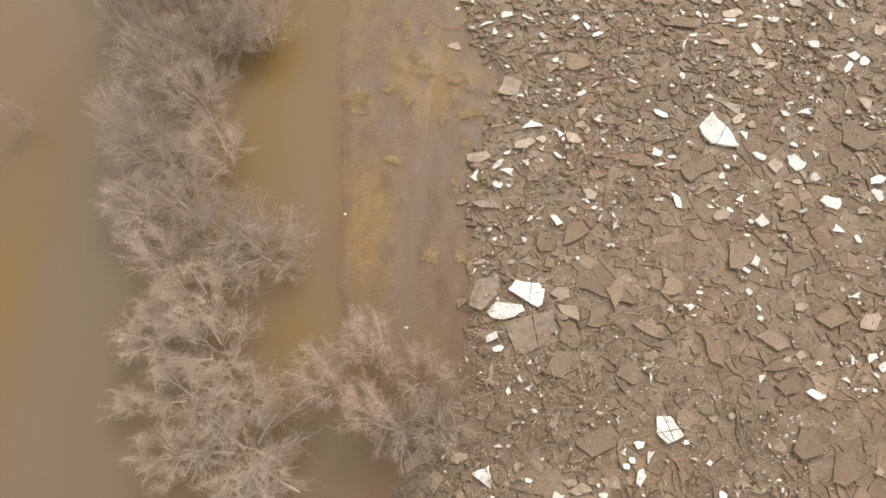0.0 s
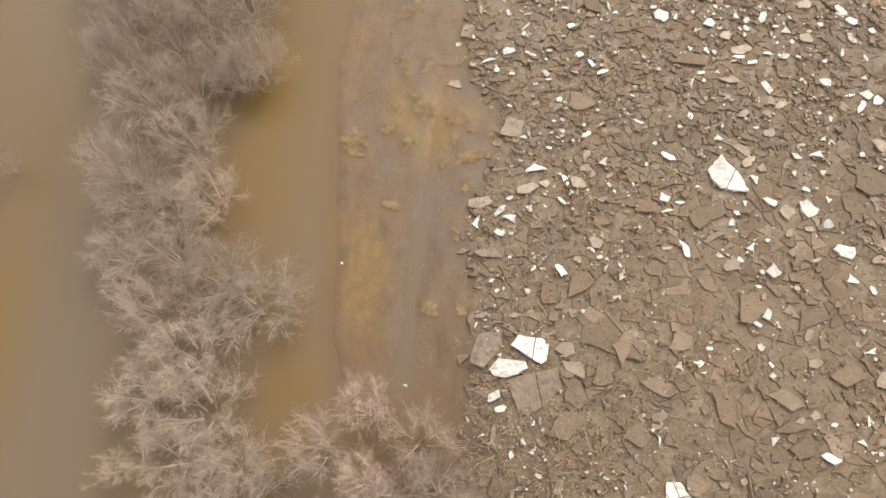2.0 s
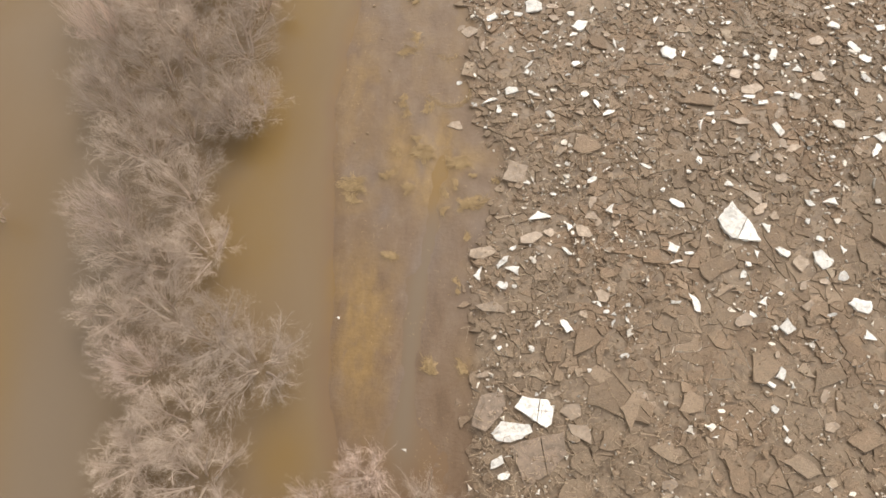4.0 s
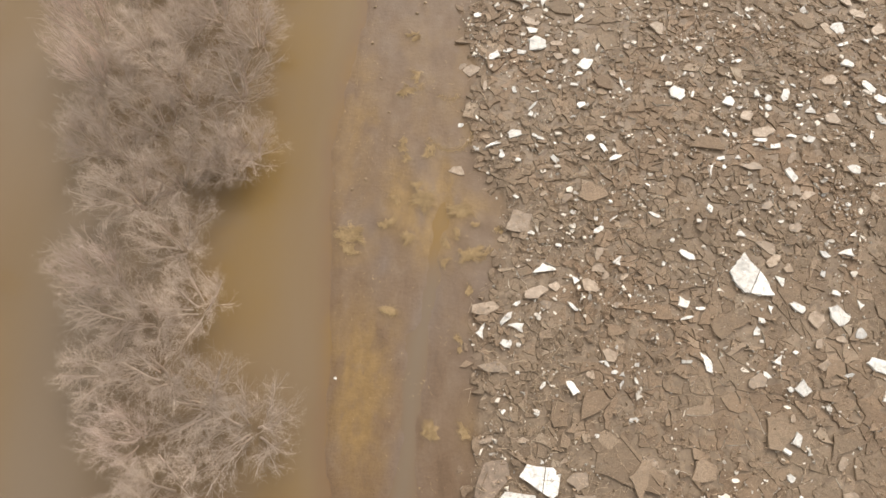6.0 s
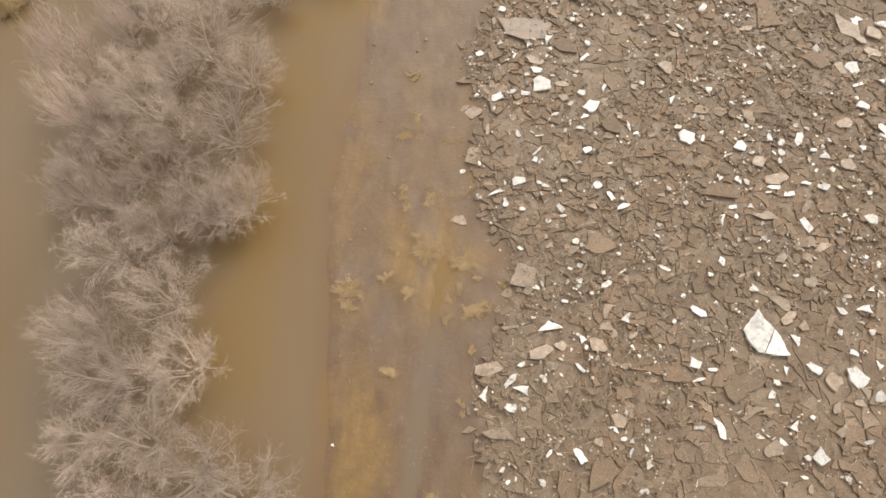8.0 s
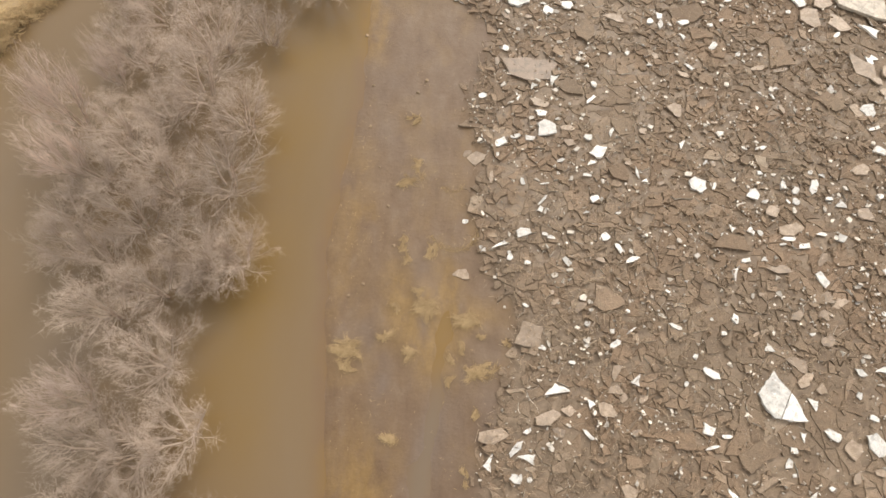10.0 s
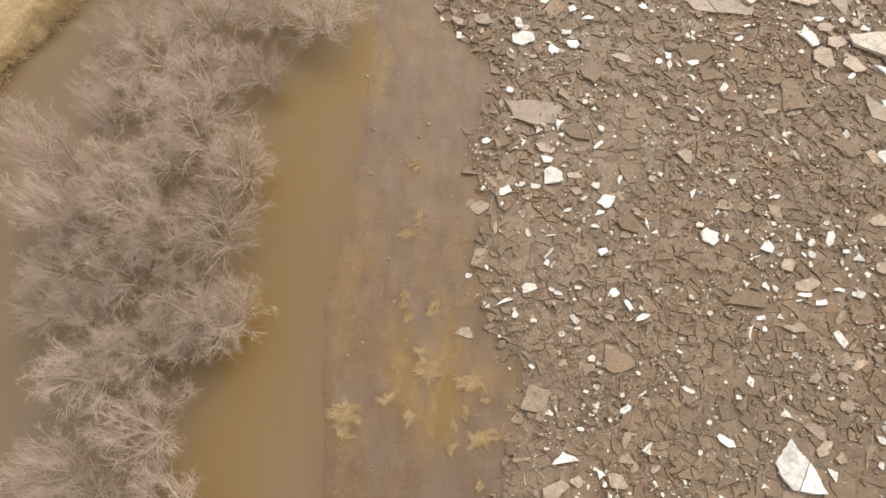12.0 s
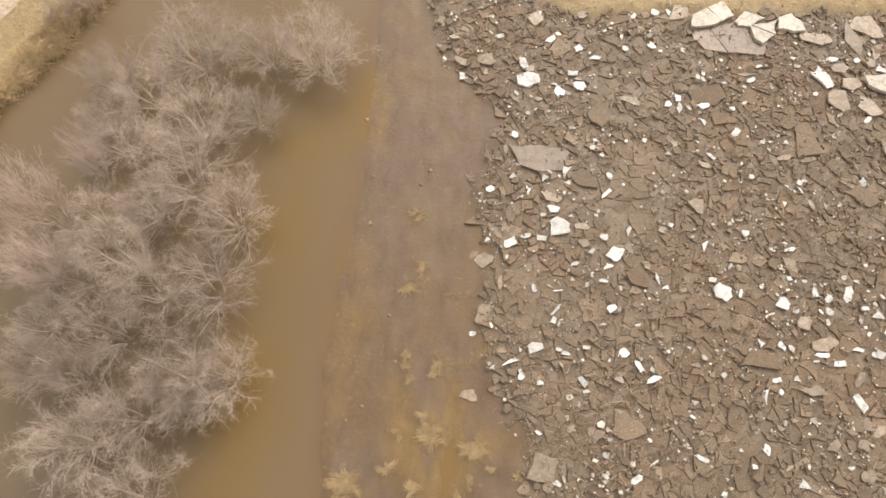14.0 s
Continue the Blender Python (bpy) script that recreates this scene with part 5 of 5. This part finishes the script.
def reed_clump(seed):
    r = np.random.default_rng(seed)
    return mesh_of("reed_clump", *blades(r, 160, 1.5, 0.022, 1.3, 1.3, r.uniform(0, 6.28), 1.3), REED)


REEDS = [reed_clump(400 + k) for k in range(4)]
r = np.random.default_rng(410)
for k in range(60):
    y = 77.5 + 0.36 * k
    x = -50.6 + (y - 82.3) * 0.48 - r.uniform(-0.2, 1.4)
    ob = new("reed_clump", REEDS[k % 4])
    ob.matrix_world = Matrix.Translation((x, y, high(x, y) - 0.03)) @ Matrix.Rotation(r.uniform(0, 6.28), 4, "Z") @ Matrix.Diagonal((1.15, 1.15, r.uniform(0.8, 1.6), 1))
    tagged(ob, "dry yellow reed clump on the river bank", "reeds", "bank reeds")


def grass_cover(r):
    """standing dead grass on the western bank and the far field"""
    x = np.r_[r.uniform(-64, -44, 5000), r.uniform(8, 58, 7000)]
    y = np.r_[r.uniform(78, 104, 5000), r.uniform(94, 103, 7000)]
    inside = np.where(x < -40, bank_edge(x, y), -ice_edge(x, y))
    verts, faces = [], []
    for a, b, c in zip(x[inside > 0.8], y[inside > 0.8], ground_z(x[inside > 0.8], y[inside > 0.8])):
        v, f = blades(r, 1, 0.8, 0.03, 0.1, 0.1, r.uniform(0, 6.28), 0.6)
        faces += [tuple(i + 6 * len(verts) for i in q) for q in f]
        verts.append(v + (a, b, c))
    return mesh_of("dead_grass", np.vstack(verts), faces, REED)


tagged(new("dead_grass", grass_cover(np.random.default_rng(420))), "dead yellow grass on the dry banks", "grass", kind="stuff")

track_x = np.linspace(-1.6, 1.6, 7)
track_y = np.linspace(-14, 60, 149)
gx, gy = np.meshgrid(track_x, track_y)
wx, wy = -56.3 + 0.43 * gy + 0.9 * gx, 91.0 + 0.9 * gy - 0.43 * gx
i = (np.arange(148)[:, None] * 7 + np.arange(6)).ravel()
track = new("track", mesh_of("track", np.c_[wx.ravel(), wy.ravel(), (ground_z(wx, wy) + 0.06).ravel()], np.stack([i, i + 1, i + 8, i + 7], 1).tolist(), TRACK))
tagged(track, "pale dusty gravel track along the bank", "track", kind="structure")


def stick(x, y, length, turn, thick, label="weathered grey driftwood stick lying on ice rubble"):
    r = np.random.default_rng(int(1000 + 10 * x + y))
    pts, rad = grow(r, (-length / 2, 0, 0), (1, 0, 0), length, thick, 0.08, 6)
    pts[:, 2] *= 0.2
    stems = [(pts, rad)]
    for _ in range(2):
        k = int(r.integers(2, 5))
        stems.append(grow(r, pts[k], (0.8, r.choice([-0.6, 0.6]), 0.1), length * 0.22, thick * 0.5, 0.1, 3))
    ob = new("driftwood_stick", mesh_of("driftwood_stick", *tubes(stems, 6), WOOD))
    ob.matrix_world = pose(x, y, high(x, y) + 0.4, 0, 0, turn)
    return tagged(ob, label, "driftwood", "driftwood sticks")


for row in [(27.5, 5.4, 5.1, -61, 0.085), (26.5, 5.8, 3.9, -84, 0.075), (27.0, 5.0, 3.0, -74, 0.06), (35.7, 62.6, 4.3, -50, 0.05), (25.0, 52.5, 2.4, 30, 0.045), (7.6, 12.0, 2.6, 70, 0.05), (5.2, 8.4, 2.4, -55, 0.05), (21.5, 29.5, 2.2, 40, 0.04), (13.5, 44.0, 2.6, 55, 0.045), (41.0, 64.0, 3.0, -30, 0.05)]:
    stick(*row)


def rubble_twigs(r):
    x, y, s = scatter(26000, r, 0.35, 1.6, 0.4)
    keep = fbm(x * 0.35, y * 0.35, 61) + r.normal(0, 0.05, len(x)) > 0.485
    x, y, s = x[keep], y[keep], s[keep]
    parts = [grow(r, (a, b, c + r.uniform(0.16, 0.34)), (math.cos(t), math.sin(t), r.uniform(-0.05, 0.12)), n, 0.022, 0.12, 3) for a, b, c, n, t in zip(x, y, ground_z(x, y), s, r.uniform(0, 6.28, len(x)))]
    return mesh_of("rubble_twigs", *tubes(parts, 3), STEM)


tagged(new("rubble_twigs", rubble_twigs(np.random.default_rng(500))), "thin straws and twigs caught between ice slabs", "twigs", kind="stuff")


def brush(r, name, count, material, radius, share):
    """roots and brush washed up along the edge of the ice"""
    x, y, s = scatter(count, r, 0.5, 2.0, 0.4)
    odds = 1.3 * blob(x, y, 4.5, 7, 5, 8) + 0.8 * blob(x, y, 10, 9, 4, 4) + 1.2 * blob(x, y, 2.6, 74, 1.8, 2.6) + 0.5 * blob(x, y, 9, 27, 4, 4) + 0.5 * blob(x, y, 16, 14, 4, 3) + 0.35 * blob(x, y, 26, 3, 6, 4) + 0.4 * blob(x, y, 12, 45, 6, 4) + 0.3 * blob(x, y, 36, 64, 6, 4)
    keep = r.uniform(0, 1, len(x)) < share * odds
    x, y, s = x[keep], y[keep], s[keep]
    lean = 2.0 + 2.4 * fbm(x * 0.2, y * 0.2, 63)
    parts = [grow(r, (a, b, c + r.uniform(0.2, 0.6)), (math.cos(t), math.sin(t), r.uniform(-0.08, 0.14)), n, radius * r.uniform(0.7, 1.5), 0.16, 4) for a, b, c, n, t in zip(x, y, ground_z(x, y), s, lean + r.normal(0, 0.8, len(x)))]
    return mesh_of(name, *tubes(parts, 3), material)


tagged(new("edge_brush", brush(np.random.default_rng(510), "edge_brush", 52000, ROOT, 0.026, 0.36)), "brown roots and brush washed up along the ice", "brushwood", kind="stuff")
tagged(new("broken_reeds", brush(np.random.default_rng(511), "broken_reeds", 42000, STEM, 0.03, 0.55)), "pale broken reeds tangled in the ice rubble", "reeds", kind="stuff")


# ---- clods on the mud bar ----
CLOD = plain("damp_earth_clod", [(0.3, (0.2, 0.14, 0.085)), (0.7, (0.33, 0.24, 0.155))], 4, 0.85, 0.6)


def clod(x, y, size, seed):
    r = np.random.default_rng(seed)
    bm = bmesh.new()
    bmesh.ops.create_icosphere(bm, subdivisions=2, radius=size / 2)
    for v in bm.verts:
        v.co *= 0.8 + 0.45 * noise.noise(v.co * (2.2 / size) + Vector((seed, 0, 0)))
        v.co.z *= 0.6
    me = bpy.data.meshes.new("earth_clod")
    bm.to_mesh(me)
    bm.free()
    me.materials.append(CLOD)
    ob = new("earth_clod", me)
    ob.matrix_world = pose(x, y, high(x, y) + 0.12 * size, 0, 0, r.uniform(0, 360))
    return tagged(ob, "lump of damp brown earth on the mud", "earth clod", "earth clods")


for number, row in enumerate([(-8.4, 72.3, 0.5), (-3.3, 71.3, 0.5), (-2.3, 73.0, 0.5), (-8.5, 66.7, 0.5), (-9.5, 79.7, 0.5), (-5.5, 52.3, 0.4), (-8.4, 48.2, 0.4), (-9.8, 47.0, 0.4), (-6.2, 56.8, 0.4), (-7.3, 61.5, 0.3)]):
    clod(*row, 600 + number)
